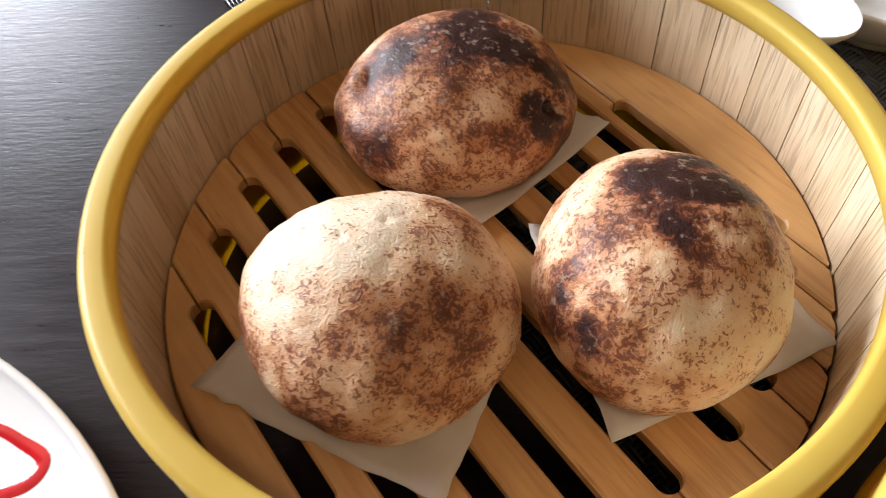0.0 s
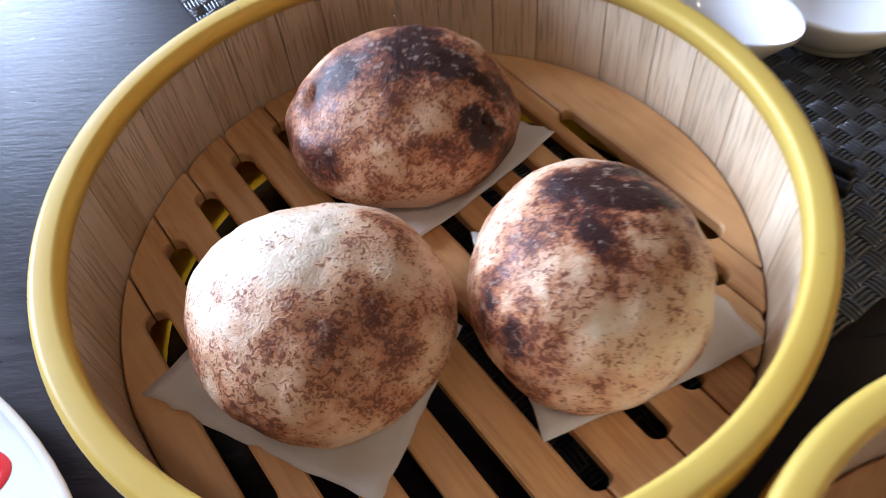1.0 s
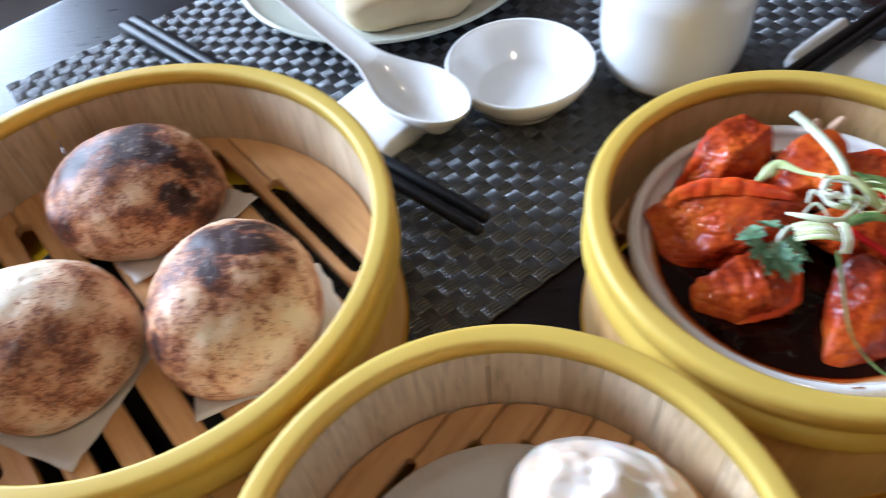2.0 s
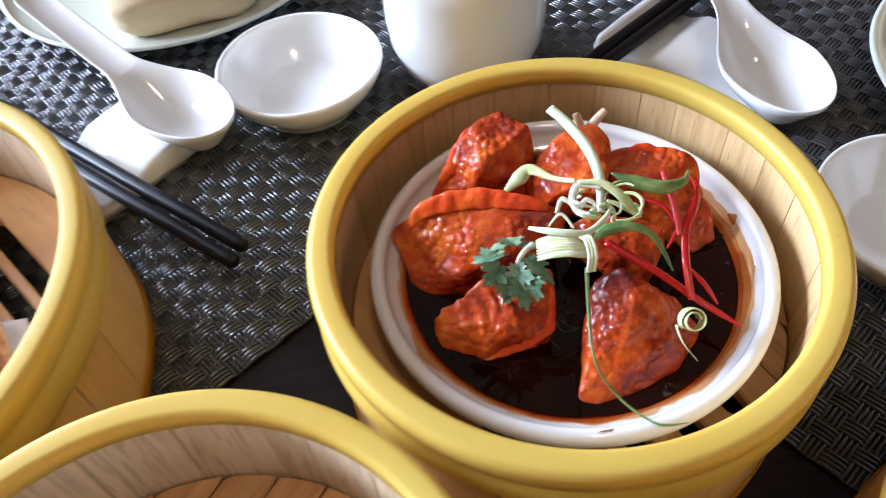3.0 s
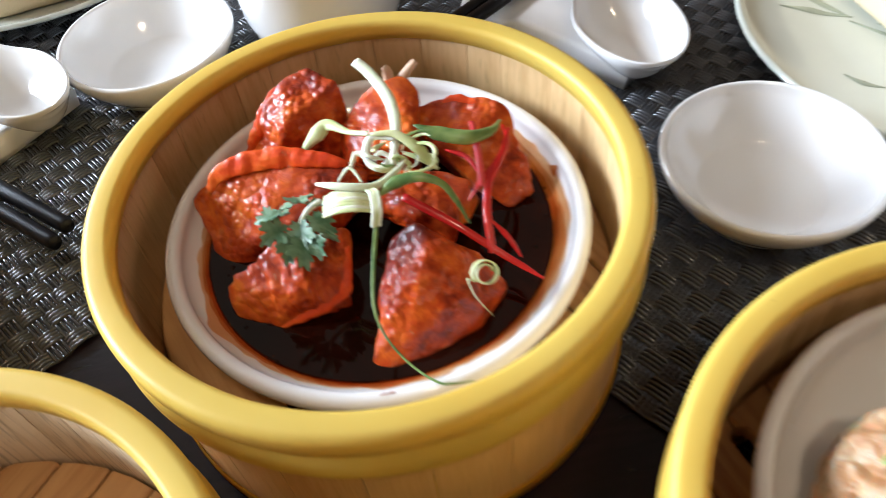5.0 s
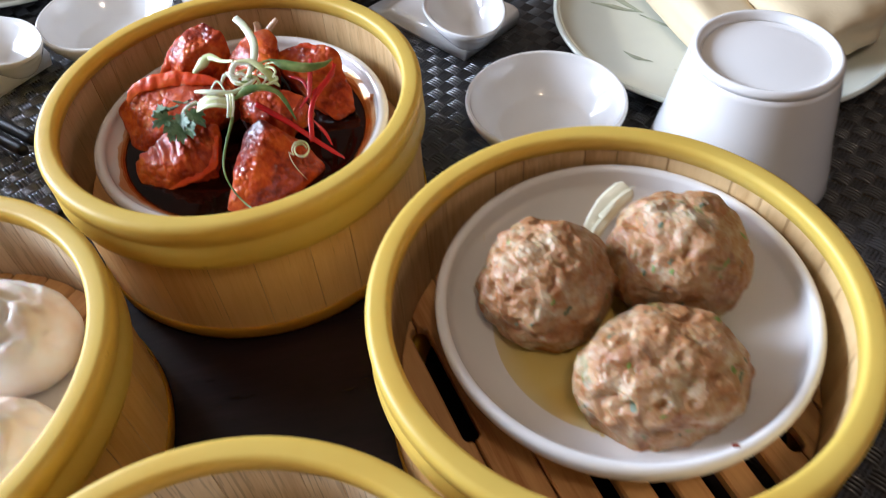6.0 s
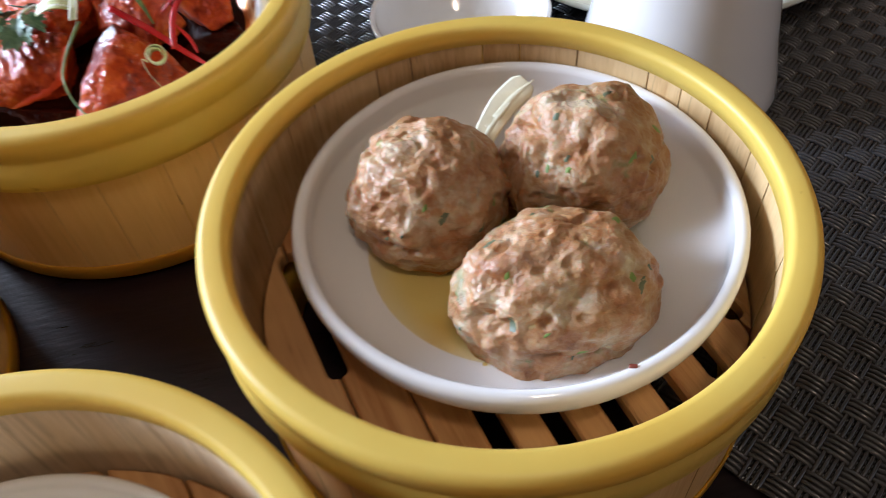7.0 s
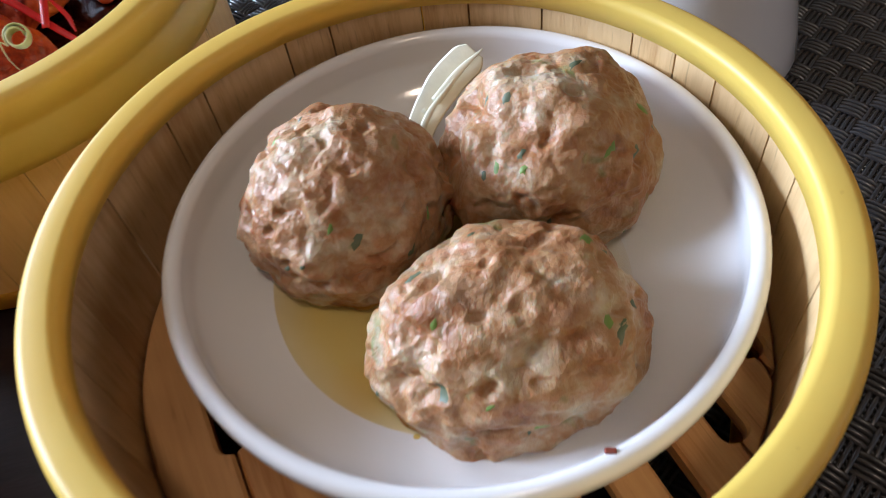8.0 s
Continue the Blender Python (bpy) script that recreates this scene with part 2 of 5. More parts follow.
# ---------------------------------------------------------------- room
def room():
    far, high, low = BACK, 2.4, -0.94
    turn = pose(MID.x, MID.y, 0, 0, 0, WIN_AZ)       # local x points at the window
    fl = part("floor", box(far + WIN_DIST + 0.3, 7.6, 0.06), FLOORM, smooth=False,
              at=turn @ pose((WIN_DIST - far) / 2, 0, low - 0.025))
    tagged(fl, "dark brown stone floor of the dining room", "floor", kind="structure")
    ce = part("ceiling", box(far + WIN_DIST + 0.3, 7.6, 0.1), CEILP, smooth=False,
              at=turn @ pose((WIN_DIST - far) / 2, 0, high + 0.05))
    tagged(ce, "plain cream painted ceiling", "ceiling", kind="structure")
    for nm, m, size in (("wall_left", ((WIN_DIST - far) / 2, 3.73), (far + WIN_DIST, 0.14)),
                        ("wall_right", ((WIN_DIST - far) / 2, -3.73), (far + WIN_DIST, 0.14))):
        w = part(nm, box(size[0], size[1], high - low - 0.004), WALLP, smooth=False, at=turn @ pose(m[0], m[1], (high + low) / 2))
        tagged(w, "warm brown wood panelled wall", "wall", kind="structure")
    # the opening in wall_back is added, only to hold the fill light
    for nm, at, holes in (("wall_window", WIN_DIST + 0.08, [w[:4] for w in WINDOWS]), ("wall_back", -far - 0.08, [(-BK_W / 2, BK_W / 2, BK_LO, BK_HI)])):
        bm = bmesh.new()
        panels, edge = [], -3.66
        for y0, y1, z0, z1 in holes:
            panels += [(edge, y0, low + 0.002, high - 0.002), (y0, y1, low + 0.002, z0), (y0, y1, z1, high - 0.002)]
            edge = y1
        panels.append((edge, 3.66, low + 0.002, high - 0.002))
        for a, b, c, d in panels:
            g = bmesh.ops.create_cube(bm, size=1)
            bmesh.ops.scale(bm, vec=(0.16, b - a, d - c), verts=g["verts"])
            bmesh.ops.translate(bm, vec=(at, (a + b) / 2, (c + d) / 2), verts=g["verts"])
        w = part(nm, bm, WALLP, smooth=False, at=turn)
        tagged(w, "warm brown panelled wall with a window or added fill opening", "wall", kind="structure")

    # the last frame stands in the added fill opening of wall_back
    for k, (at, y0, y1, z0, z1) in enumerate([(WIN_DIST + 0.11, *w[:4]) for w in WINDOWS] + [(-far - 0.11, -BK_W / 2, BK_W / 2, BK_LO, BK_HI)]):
        win = thing("window_%d" % (k + 1), turn @ pose(at, (y0 + y1) / 2, (z0 + z1) / 2), "dark wooden frame with clear panes, for a window or the added fill opening", "window")
        win["kind"] = "structure"
        wide, tall = y1 - y0 - 0.004, z1 - z0 - 0.004
        for y, z, sy, sz in ((-wide / 2 + 0.02, 0, 0.04, tall), (wide / 2 - 0.02, 0, 0.04, tall), (0, -tall / 2 + 0.02, wide - 0.08, 0.04), (0, tall / 2 - 0.02, wide - 0.08, 0.04), (0, 0, 0.03, tall - 0.08)):
            part("window_frame", box(0.05, sy, sz, 0.004), TABLEW, win, smooth=False, at=pose(0, y, z))


room()
LAMPM = plain("lamp_metal", (0.55, 0.50, 0.42), 0.35, metal=0.6)
cl = thing("ceiling_lamp", pose(LAMP_AT.x, LAMP_AT.y, LAMP_AT.z), "round metal lamp fixed flat to the ceiling", "lamp")
part("housing", lathe([(0, -0.004), (0.215, -0.004), (0.235, -0.03), (0.238, -0.05), (0.228, -0.05), (0.215, -0.036), (0, -0.036)], 64, closed=False), LAMPM, cl)

# ---------------------------------------------------------------- table
def table():
    t = thing("dining_table", pose(0.26, -0.17, 0), "round dining table with a dark stained wooden top", "table")
    prof = [(0, -0.03), (0.628, -0.03), (0.645, -0.024), (0.647, -0.014), (0.644, -0.005), (0.637, -0.0004), (0.634, 0.0), (0.630, 0.0), (0.60, 0.0), (0, 0.0)]
    part("tabletop", lathe(prof, 160, closed=False), TABLEW, t)
    part("column", lathe([(0.05, -0.89), (0.045, -0.5), (0.055, -0.03)], 48, closed=False), TABLEW, t)
    part("foot", lathe([(0, -0.94), (0.30, -0.94), (0.30, -0.92), (0.07, -0.885), (0, -0.885)], 64, closed=False), TABLEW, t)


table()

# ---------------------------------------------------------------- steamers
RIM_H = 0.078


def slat_mesh(x0, x1, radius, slot, gap0, gap1, thick, margin):
    """A floor slat between two lines, cut back along its edges where the slots are, ended by the round wall."""
    bm = bmesh.new()
    n = 36
    reach = math.sqrt(max(radius ** 2 - min(abs(x0), abs(x1)) ** 2, 0)) if x0 * x1 > 0 else radius
    rows = []

    def cut(x, y, g):
        if not g:
            return 0.0003
        lim = math.sqrt(max((radius - margin * 0.6) ** 2 - x * x, 0)) - margin * 0.4
        lim = min(lim, g[y > 0])
        over = abs(y) - (lim - slot)
        if abs(y) >= lim or lim <= slot:
            return 0.0003
        if over <= 0:
            return slot
        return max(slot * math.sqrt(max(1 - (over / slot) ** 2, 0)), 0.0003)

    ys = {reach * math.sin((-1 + 2 * i / n) * math.pi / 2) for i in range(n + 1)}
    for x, g in ((x0, gap0), (x1, gap1)):
        full = math.sqrt(max((radius - margin * 0.6) ** 2 - x * x, 0)) - margin * 0.4
        for lim in (full, min(full, *(g or (0, 0)))):
            if lim <= slot:
                continue
            ys |= {e * (lim - slot + slot * k) for e in (-1, 1) for k in (0, 0.3, 0.5, 0.68, 0.82, 0.92, 0.98, 1.02)}
    ys = [y for y in sorted(ys) if abs(y) <= reach]
    for y in ys:
        w = math.sqrt(max(radius ** 2 - y * y, 0))
        a = max(x0 + cut(x0, y, gap0), -w)
        b = min(x1 - cut(x1, y, gap1), w)
        if b - a < 0.0004:
            continue
        e = min(0.0008, (b - a) / 3)
        rows.append([bm.verts.new(p) for p in ((a, y, -thick), (a, y, -e), (a + e, y, 0), (b - e, y, 0), (b, y, -e), (b, y, -thick))])
    for p, q in zip(rows, rows[1:]):
        for i in range(6):
            bm.faces.new((p[i], p[(i + 1) % 6], q[(i + 1) % 6], q[i]))
    if rows:
        bm.faces.new(rows[0])
        bm.faces.new(rows[-1][::-1])
    bmesh.ops.recalc_face_normals(bm, faces=bm.faces)
    return bm


def steamer(name, x, y, radius, slot_turn, first, label, base=0.0, pitch=0.0175, slot=0.0039, turn=0.0, floor_z=0.036, margin=0.016, slots=(), inside=None, ends={}):
    """A round steamer basket: yellow rim and foot ring, wooden staves, slotted slat floor."""
    t = thing(name, pose(x, y, base), label, "steamer basket", "steamer baskets on the table")
    h, ro = RIM_H - base, radius + 0.0012
    ri = radius - 0.0077
    rw = radius - 0.0022                 # outside of the wood
    rin = radius - 0.0070                # inside of the wood
    rim = (arc(ri + 0.0022, h - 0.0022, 0.0022, 180, 95, 6) + arc(ro - 0.0030, h - 0.0030, 0.0030, 86, 0, 7)
           + [(ro - 0.0001, h - 0.0082), (ro - 0.0012, h - 0.0100), (ro - 0.0011, h - 0.0116), (ro - 0.0001, h - 0.0132),
              (ro + 0.0003, h - 0.0205), (ro - 0.0008, h - 0.0238), (rw + 0.0004, h - 0.0246),
              (rw + 0.0002, h - 0.0050), (rin - 0.0002, h - 0.0050), (rin - 0.0002, h - 0.0072), (ri + 0.0001, h - 0.0070)])
    part("rim", lathe(rim, 144), YELLOW, t, "glossy yellow plastic rim band")
    foot = [(rw + 0.0002, 0.0075), (rw + 0.0007, 0.0070), (rw + 0.0010, 0.0060), (rw + 0.0010, 0.0012), (rw + 0.0004, 0.0),
            (rin - 0.003, 0.0), (rin - 0.004, 0.0015), (rin - 0.004, 0.020), (rin - 0.003, 0.0215), (rin - 0.0002, 0.0215), (rin - 0.0002, 0.004), (rw + 0.0002, 0.004)]
    part("foot_ring", lathe(foot, 144), AMBER, t, "amber plastic foot ring")
    # staves
    rng = random.Random(name + str(x))
    count = round(2 * math.pi * radius / 0.0215)
    step = 2 * math.pi / count
    z0, z1 = 0.0045, h - 0.0045
    widths = (0.7, 0.9, 1.1, 1.4)
    order = []
    while len(order) < count:
        order += rng.choice([[0, 3], [1], [2, 0], [1, 2], [3]])
    order = order[:count]
    step *= count / sum(widths[k] for k in order)
    kinds = []
    for wide in widths:
        bm = bmesh.new()
        half = step * wide / 2 - rng.choice((0.00009, 0.00016, 0.00028)) / radius
        rows = []
        for i in range(5):
            a = -half + 2 * half * i / 4
            o = 0.00012 if i in (0, 4) else 0.0
            rows.append([bm.verts.new((r * math.cos(a), r * math.sin(a), z)) for r, z in
                         ((rin + o, z0), (rin + o, z1), (rw - o, z1), (rw - o, z0))])
        for p, q in zip(rows, rows[1:]):
            for i in range(4):
                bm.faces.new((p[i], p[(i + 1) % 4], q[(i + 1) % 4], q[i]))
        bm.faces.new(rows[0])
        bm.faces.new(rows[-1][::-1])
        bmesh.ops.recalc_face_normals(bm, faces=bm.faces)
        for f in bm.faces:
            mid = f.calc_center_median()
            f.material_index = int(f.normal.x * mid.x + f.normal.y * mid.y > 0.5 * mid.xy.length)
        me = mesh_of("stave", bm, inside or STAVE, False)
        me.materials.append(STAVE_OUT)
        kinds.append((wide, me))
    a = radians(turn)
    for k in order:
        w = kinds[k][0] * step
        o = new("stave", kinds[k][1])
        o.parent = t
        o.matrix_basis = pose(0, 0, 0, 0, 0, math.degrees(a + w / 2))
        a += w
    # floor
    fl = new("floor_grid")
    fl.parent = t
    fl.matrix_basis = sized(pose(0, 0, floor_z - base, 0, 0, slot_turn))
    rf = rin - 0.0006
    edges = list(slots) or [first + pitch * k for k in range(-12, 13) if abs(first + pitch * k) < rf - 0.012]
    lines = [-rf] + edges + [rf]
    # how far each slot reaches along -y and +y; None: a closed joint
    flags = [None] + [ends.get(i, (1.0, 1.0)) for i in range(len(edges))] + [None]
    for i in range(len(lines) - 1):
        if lines[i + 1] - lines[i] < 0.003:
            continue
        part("slat", slat_mesh(lines[i], lines[i + 1], rf, slot, flags[i], flags[i + 1], 0.005, margin), SLAT, fl, smooth=False)
    return t


STEAMERS = {
    "A": (0.0, 0.0, 0.1117), "W": (0.2721, -0.0267, 0.085), "B": (0.1416, -0.1473, 0.085),
    "M": (0.3985, -0.1767, 0.085), "E": (0.2573, -0.2856, 0.085)}
steamer("bamboo_steamer", *STEAMERS["A"], 36, 0.0, "large round bamboo steamer with a yellow rim holding three brown buns", base=0.0022, margin=0.013,
        slots=(-0.0850, -0.0675, -0.0490, -0.0300, -0.0095, 0.0133, 0.0317, 0.0480, 0.0645, 0.0768), inside=STAVE_PALE, ends={9: (1.0, 0.024)})
steamer("bamboo_steamer", *STEAMERS["W"], 20, 0.004, "round bamboo steamer with a yellow rim around braised wings", base=0.0022, margin=0.006, ends={5: (0.030, 1.0), 6: None})
steamer("bamboo_steamer", *STEAMERS["B"], -40, -0.0288, "round bamboo steamer with a yellow rim holding white dumplings", base=0.0, pitch=0.0155, slot=0.0026, inside=STAVE_PALE)
steamer("bamboo_steamer", *STEAMERS["M"], 12, 0.0069, "round bamboo steamer with a yellow rim around meatballs", base=0.0022, pitch=0.0166, slot=0.0033, margin=0.004, ends={0: (0.010, 1.0), 1: None})
steamer("bamboo_steamer", *STEAMERS["E"], 20, 0.006, "round bamboo steamer with a yellow rim holding a white dish", base=0.0, inside=STAVE_PALE)


# ---------------------------------------------------------------- placemats
CELL = 0.0081


def strand_mesh(cells, phase):
    """A strand of four cords side by side with open gaps, passing flat over and under at every crossing."""
    bm = bmesh.new()
    cords = 4
    w = CELL * 0.98 / cords
    rows = []
    for c in range(cells):
        rows += [c, c + 0.20, c + 0.5, c + 0.80]
    rows.append(cells)
    made = []
    for s in rows:
        z = 0.0011 + 0.00068 * math.tanh(2.2 * math.sin(math.pi * (s + phase))) / math.tanh(2.2)
        row = []
        for c in range(cords):
            x = -CELL * 0.49 + w * (c + 0.5)
            for dx, dz in ((-0.40, -0.36), (-0.33, 0.00), (-0.13, 0.20), (0.13, 0.20), (0.33, 0.00), (0.40, -0.36)):
                row.append(bm.verts.new((s * CELL, x + dx * w, z + dz * w)))
        made.append(row)
    for a, b in zip(made, made[1:]):
        for i in range(len(a) - 1):
            if i % 6 != 5:
                bm.faces.new((a[i], b[i], b[i + 1], a[i + 1]))
    return mesh_of("strand", bm, MATCORD)


def placemat(x, y, turn, nu, nv, label):
    t = thing("placemat", pose(x, y, 0.0006, 0, 0, turn), label, "placemat", "placemats on the table")
    long_ = [strand_mesh(nu, k) for k in (0, 1)]
    short = [strand_mesh(nv, k) for k in (0, 1)]
    for j in range(nv):
        place("strand", long_[j % 2], t, pose(0, -CELL * (j + 0.5), 0))
    for i in range(nu):
        place("strand", short[(i + 1) % 2], t, pose(CELL * (i + 0.5), 0, 0, 0, 0, -90))
    return t


placemat(-0.151, 0.219, 34, 57, 44, "woven dark grey vinyl placemat under the white tableware")
placemat(0.240, 0.060, 35, 44, 57, "woven dark grey vinyl placemat beside the meatball steamer")

# ---------------------------------------------------------------- tableware
def bowl_profile(r, h, foot, wall=0.003, lip=0.0018, sag=1.8):
    """Section of a round dish standing on a foot ring: underside, lip, inside."""
    outer, inner = [], []
    n = 12
    for i in range(n + 1):
        s = i / n
        z = 0.003 + (h - 0.003 - lip) * s
        rr = foot + (r - foot) * (1 - (1 - s) ** sag)
        outer.append((rr, z))
        inner.append((max(rr - wall * (1 + 0.5 * (1 - s)), 0), 0.003 + wall * 1.1 * (1 - s) + (h - 0.003 - lip) * s))
    edge = arc(r - lip, h - lip, lip, 0, 180, 6)
    prof = [(0, 0.003), (foot - 0.005, 0.003), (foot - 0.0045, 0.0), (foot - 0.001, 0.0)] + outer[:-1] + edge
    return prof + [p for p in inner[::-1] if p[0] < r - 2 * lip] + [(0, inner[0][1])]


def inside_height(prof, r):
    """Height of the inner surface of such a section at a radius."""
    top = max(range(len(prof)), key=lambda i: prof[i][1])
    pts = prof[top:]
    for (ra, za), (rb, zb) in zip(pts, pts[1:]):
        if rb <= r <= ra:
            return zb + (za - zb) * ((r - rb) / (ra - rb) if ra > rb else 0)
    return pts[-1][1]


def dish(name, x, y, z, r, h, foot, label, category, group="", sag=1.8, wall=0.003, lip=0.0018, glaze_of=None):
    t = part(name, lathe(bowl_profile(r, h, foot, wall, lip, sag), 112, closed=False), glaze_of or CERAMIC, at=pose(x, y, z))
    return tagged(t, label, category, group)


MAT_Z = 0.0028
dish("sauce_dish", 0.1835, 0.1500, MAT_Z, 0.0430, 0.026, 0.028, "small round white porcelain sauce dish on a grey placemat", "dish", "sauce dishes", sag=1.6, wall=0.0026, lip=0.0013)
dish("sauce_dish", 0.4265, -0.0120, MAT_Z, 0.0430, 0.026, 0.028, "small round white porcelain sauce dish on a grey placemat", "dish", "sauce dishes", sag=1.6, wall=0.0026, lip=0.0013)
FLOOR_Z = 0.0362
WX, WY = 0.2730, -0.0262
wing_bowl = dish("bowl", WX, WY, FLOOR_Z, 0.0686, 0.0245, 0.040, "white porcelain bowl of braised wings in dark sauce", "bowl", sag=2.4, wall=0.005, lip=0.0026)
MX, MY = 0.4052, -0.1700
dish("bowl", MX, MY, FLOOR_Z, 0.0681, 0.029, 0.042, "white porcelain dish of meatballs in clear broth", "bowl", sag=2.5, wall=0.0035, lip=0.0022)
dish("dish", 0.2517, -0.2800, FLOOR_Z, 0.0677, 0.012, 0.036, "shallow white porcelain dish inside a bamboo steamer", "dish", sag=2.0)
CELADON = plain("pale_green_glaze", (0.60, 0.63, 0.55), 0.14, coat=0.4, mottle=0.05)
PLATE = dict(sag=1.5, wall=0.0035)
plate_r = dish("plate", 0.560, 0.0545, MAT_Z, 0.1030, 0.017, 0.064, "large pale plate painted with grey-green bamboo leaves", "plate", "dinner plates", glaze_of=CELADON, **PLATE)
dish("plate", 0.1080, 0.3040, MAT_Z, 0.1080, 0.017, 0.066, "large pale plate holding a folded cream napkin", "plate", "dinner plates", glaze_of=CELADON, **PLATE)
plate_n = dish("plate", -0.2480, -0.1720, 0.0, 0.1700, 0.020, 0.105, "large white plate with a red painted stroke", "plate", "dinner plates", **PLATE)

LEAFPAINT = plain("leaf_glaze", (0.40, 0.44, 0.33), 0.15, mottle=0.3, scale=90)
REDPAINT = plain("red_glaze", (0.62, 0.012, 0.016), 0.14, mottle=0.2, scale=80, coat=0.6)


def on_plate(prof, pts, widths, lift=0.0004, n=6):
    """A flat painted stroke that follows the inside of a dish."""
    path = smooth_path([(x, y, 0) for x, y in pts], n)
    bm = bmesh.new()
    rows = []
    for i, q in enumerate(path):
        d = (path[min(i + 1, len(path) - 1)] - path[max(i - 1, 0)]).normalized()
        side = Vector((-d.y, d.x, 0))
        s = i / (len(path) - 1) * (len(widths) - 1)
        k = min(int(s), len(widths) - 2)
        w = widths[k] + (widths[k + 1] - widths[k]) * (s - k)
        row = []
        for e in (-1, -0.33, 0.33, 1):
            p = q + side * (w * e)
            p.z = inside_height(prof, math.hypot(p.x, p.y)) + (lift if abs(e) < 0.5 else lift * 0.3)
            row.append(bm.verts.new(p))
        rows.append(row)
    for a, b in zip(rows, rows[1:]):
        for i in range(3):
            bm.faces.new((a[i], a[i + 1], b[i + 1], b[i]))
    bmesh.ops.recalc_face_normals(bm, faces=bm.faces)
    return bm


prof_n = bowl_profile(0.1700, 0.020, 0.105, 0.0035, 0.0018, 1.5)
part("red_stroke", on_plate(prof_n, [(0.066, 0.128), (0.089, 0.124), (0.101, 0.1185), (0.1095, 0.113), (0.1075, 0.107), (0.099, 0.1035), (0.080, 0.101)],
                            [0.0012, 0.0017, 0.0019, 0.0023, 0.0024, 0.002, 0.0014]), REDPAINT, plate_n, "glossy red brush stroke")
prof_p = bowl_profile(0.1030, 0.017, 0.064, 0.0035, 0.0018, 1.5)
for pts, w in (([(-0.090, 0.012), (-0.076, 0.006), (-0.060, -0.004)], [0.0004, 0.0026, 0.0004]),
               ([(-0.079, 0.033), (-0.071, 0.016), (-0.061, -0.004)], [0.0006, 0.0032, 0.0005]),
               ([(-0.063, -0.006), (-0.052, -0.022), (-0.038, -0.036)], [0.0006, 0.0014, 0.0004]),
               ([(-0.052, -0.012), (-0.040, -0.034), (-0.026, -0.046)], [0.0004, 0.0022, 0.0004]),
               ([(-0.088, -0.042), (-0.083, -0.050), (-0.075, -0.055)], [0.0004, 0.0022, 0.0004]),
               ([(-0.066, -0.066), (-0.048, -0.078), (-0.024, -0.085)], [0.0002, 0.0008, 0.0002]),
               ([(0.045, -0.040), (0.058, -0.050), (0.066, -0.048)], [0.0004, 0.003, 0.0004])):
    part("painted_leaf", on_plate(prof_p, [(x + 0.019, y + 0.0255) for x, y in pts], w), LEAFPAINT, plate_r, "pale green painted leaf")


def cup_down(x, y, label):
    """A cup standing on its mouth: a flaring wall, and its thin foot ring round a sunken base on top."""
    h, r0, r1 = 0.0705, 0.0470, 0.0335
    inner = [(0, h - 0.008), (r1 - 0.005, h - 0.009), (r1 - 0.001, h - 0.020), (r0 - 0.0075, 0.018), (r0 - 0.003, 0.0)]
    outer = [(r0 - 0.0022, 0.0), (r0 - 0.0002, 0.0006), (r0, 0.002), (r0 - 0.0022, 0.012), (r0 - 0.0062, 0.030), (r1 + 0.0030, h - 0.016), (r1 + 0.0012, h - 0.007), (r1 + 0.0006, h - 0.0040)]
    base = [(r1 - 0.0046, h - 0.0040), (r1 - 0.008, h - 0.0036), (0, h - 0.0034)]
    t = thing("tea_cup", pose(x, y, MAT_Z), label, "cup", "tea cups")
    part("body", lathe(inner + outer + base, 112, closed=False), CERAMIC, t)
    ring = [(r1 + 0.0006, h - 0.0042), (r1 + 0.0003, h - 0.0018), (r1 - 0.0006, h - 0.0004), (r1 - 0.0017, h), (r1 - 0.0030, h - 0.0006), (r1 - 0.0044, h - 0.0028), (r1 - 0.0050, h - 0.0042)]
    part("foot_ring", lathe(ring, 112), CERAMIC, t)
    return t


cup_down(0.5150, -0.0600, "white porcelain tea cup standing upside down on a placemat")


def cup_up(x, y, label):
    body = [(0, 0.0035), (0.024, 0.0035), (0.031, 0.005), (0.037, 0.013), (0.0405, 0.025), (0.0415, 0.040),
            (0.0412, 0.062), (0.0420, 0.078)] + arc(0.0408, 0.078, 0.0012, 0, 180, 4) + [(0.0385, 0.060), (0.0385, 0.030), (0.033, 0.012), (0.02, 0.007), (0, 0.006)]
    t = thing("tea_cup", pose(x, y, MAT_Z), label, "cup", "tea cups")
    part("body", lathe(body, 96, closed=False), CERAMIC, t)
    part("foot_ring", lathe([(0.021, 0.0), (0.0255, 0.0), (0.0270, 0.0042), (0.0205, 0.0042)], 72), CERAMIC, t)
    return t


cup_up(0.2720, 0.1560, "round white porcelain tea cup standing upright on a placemat")


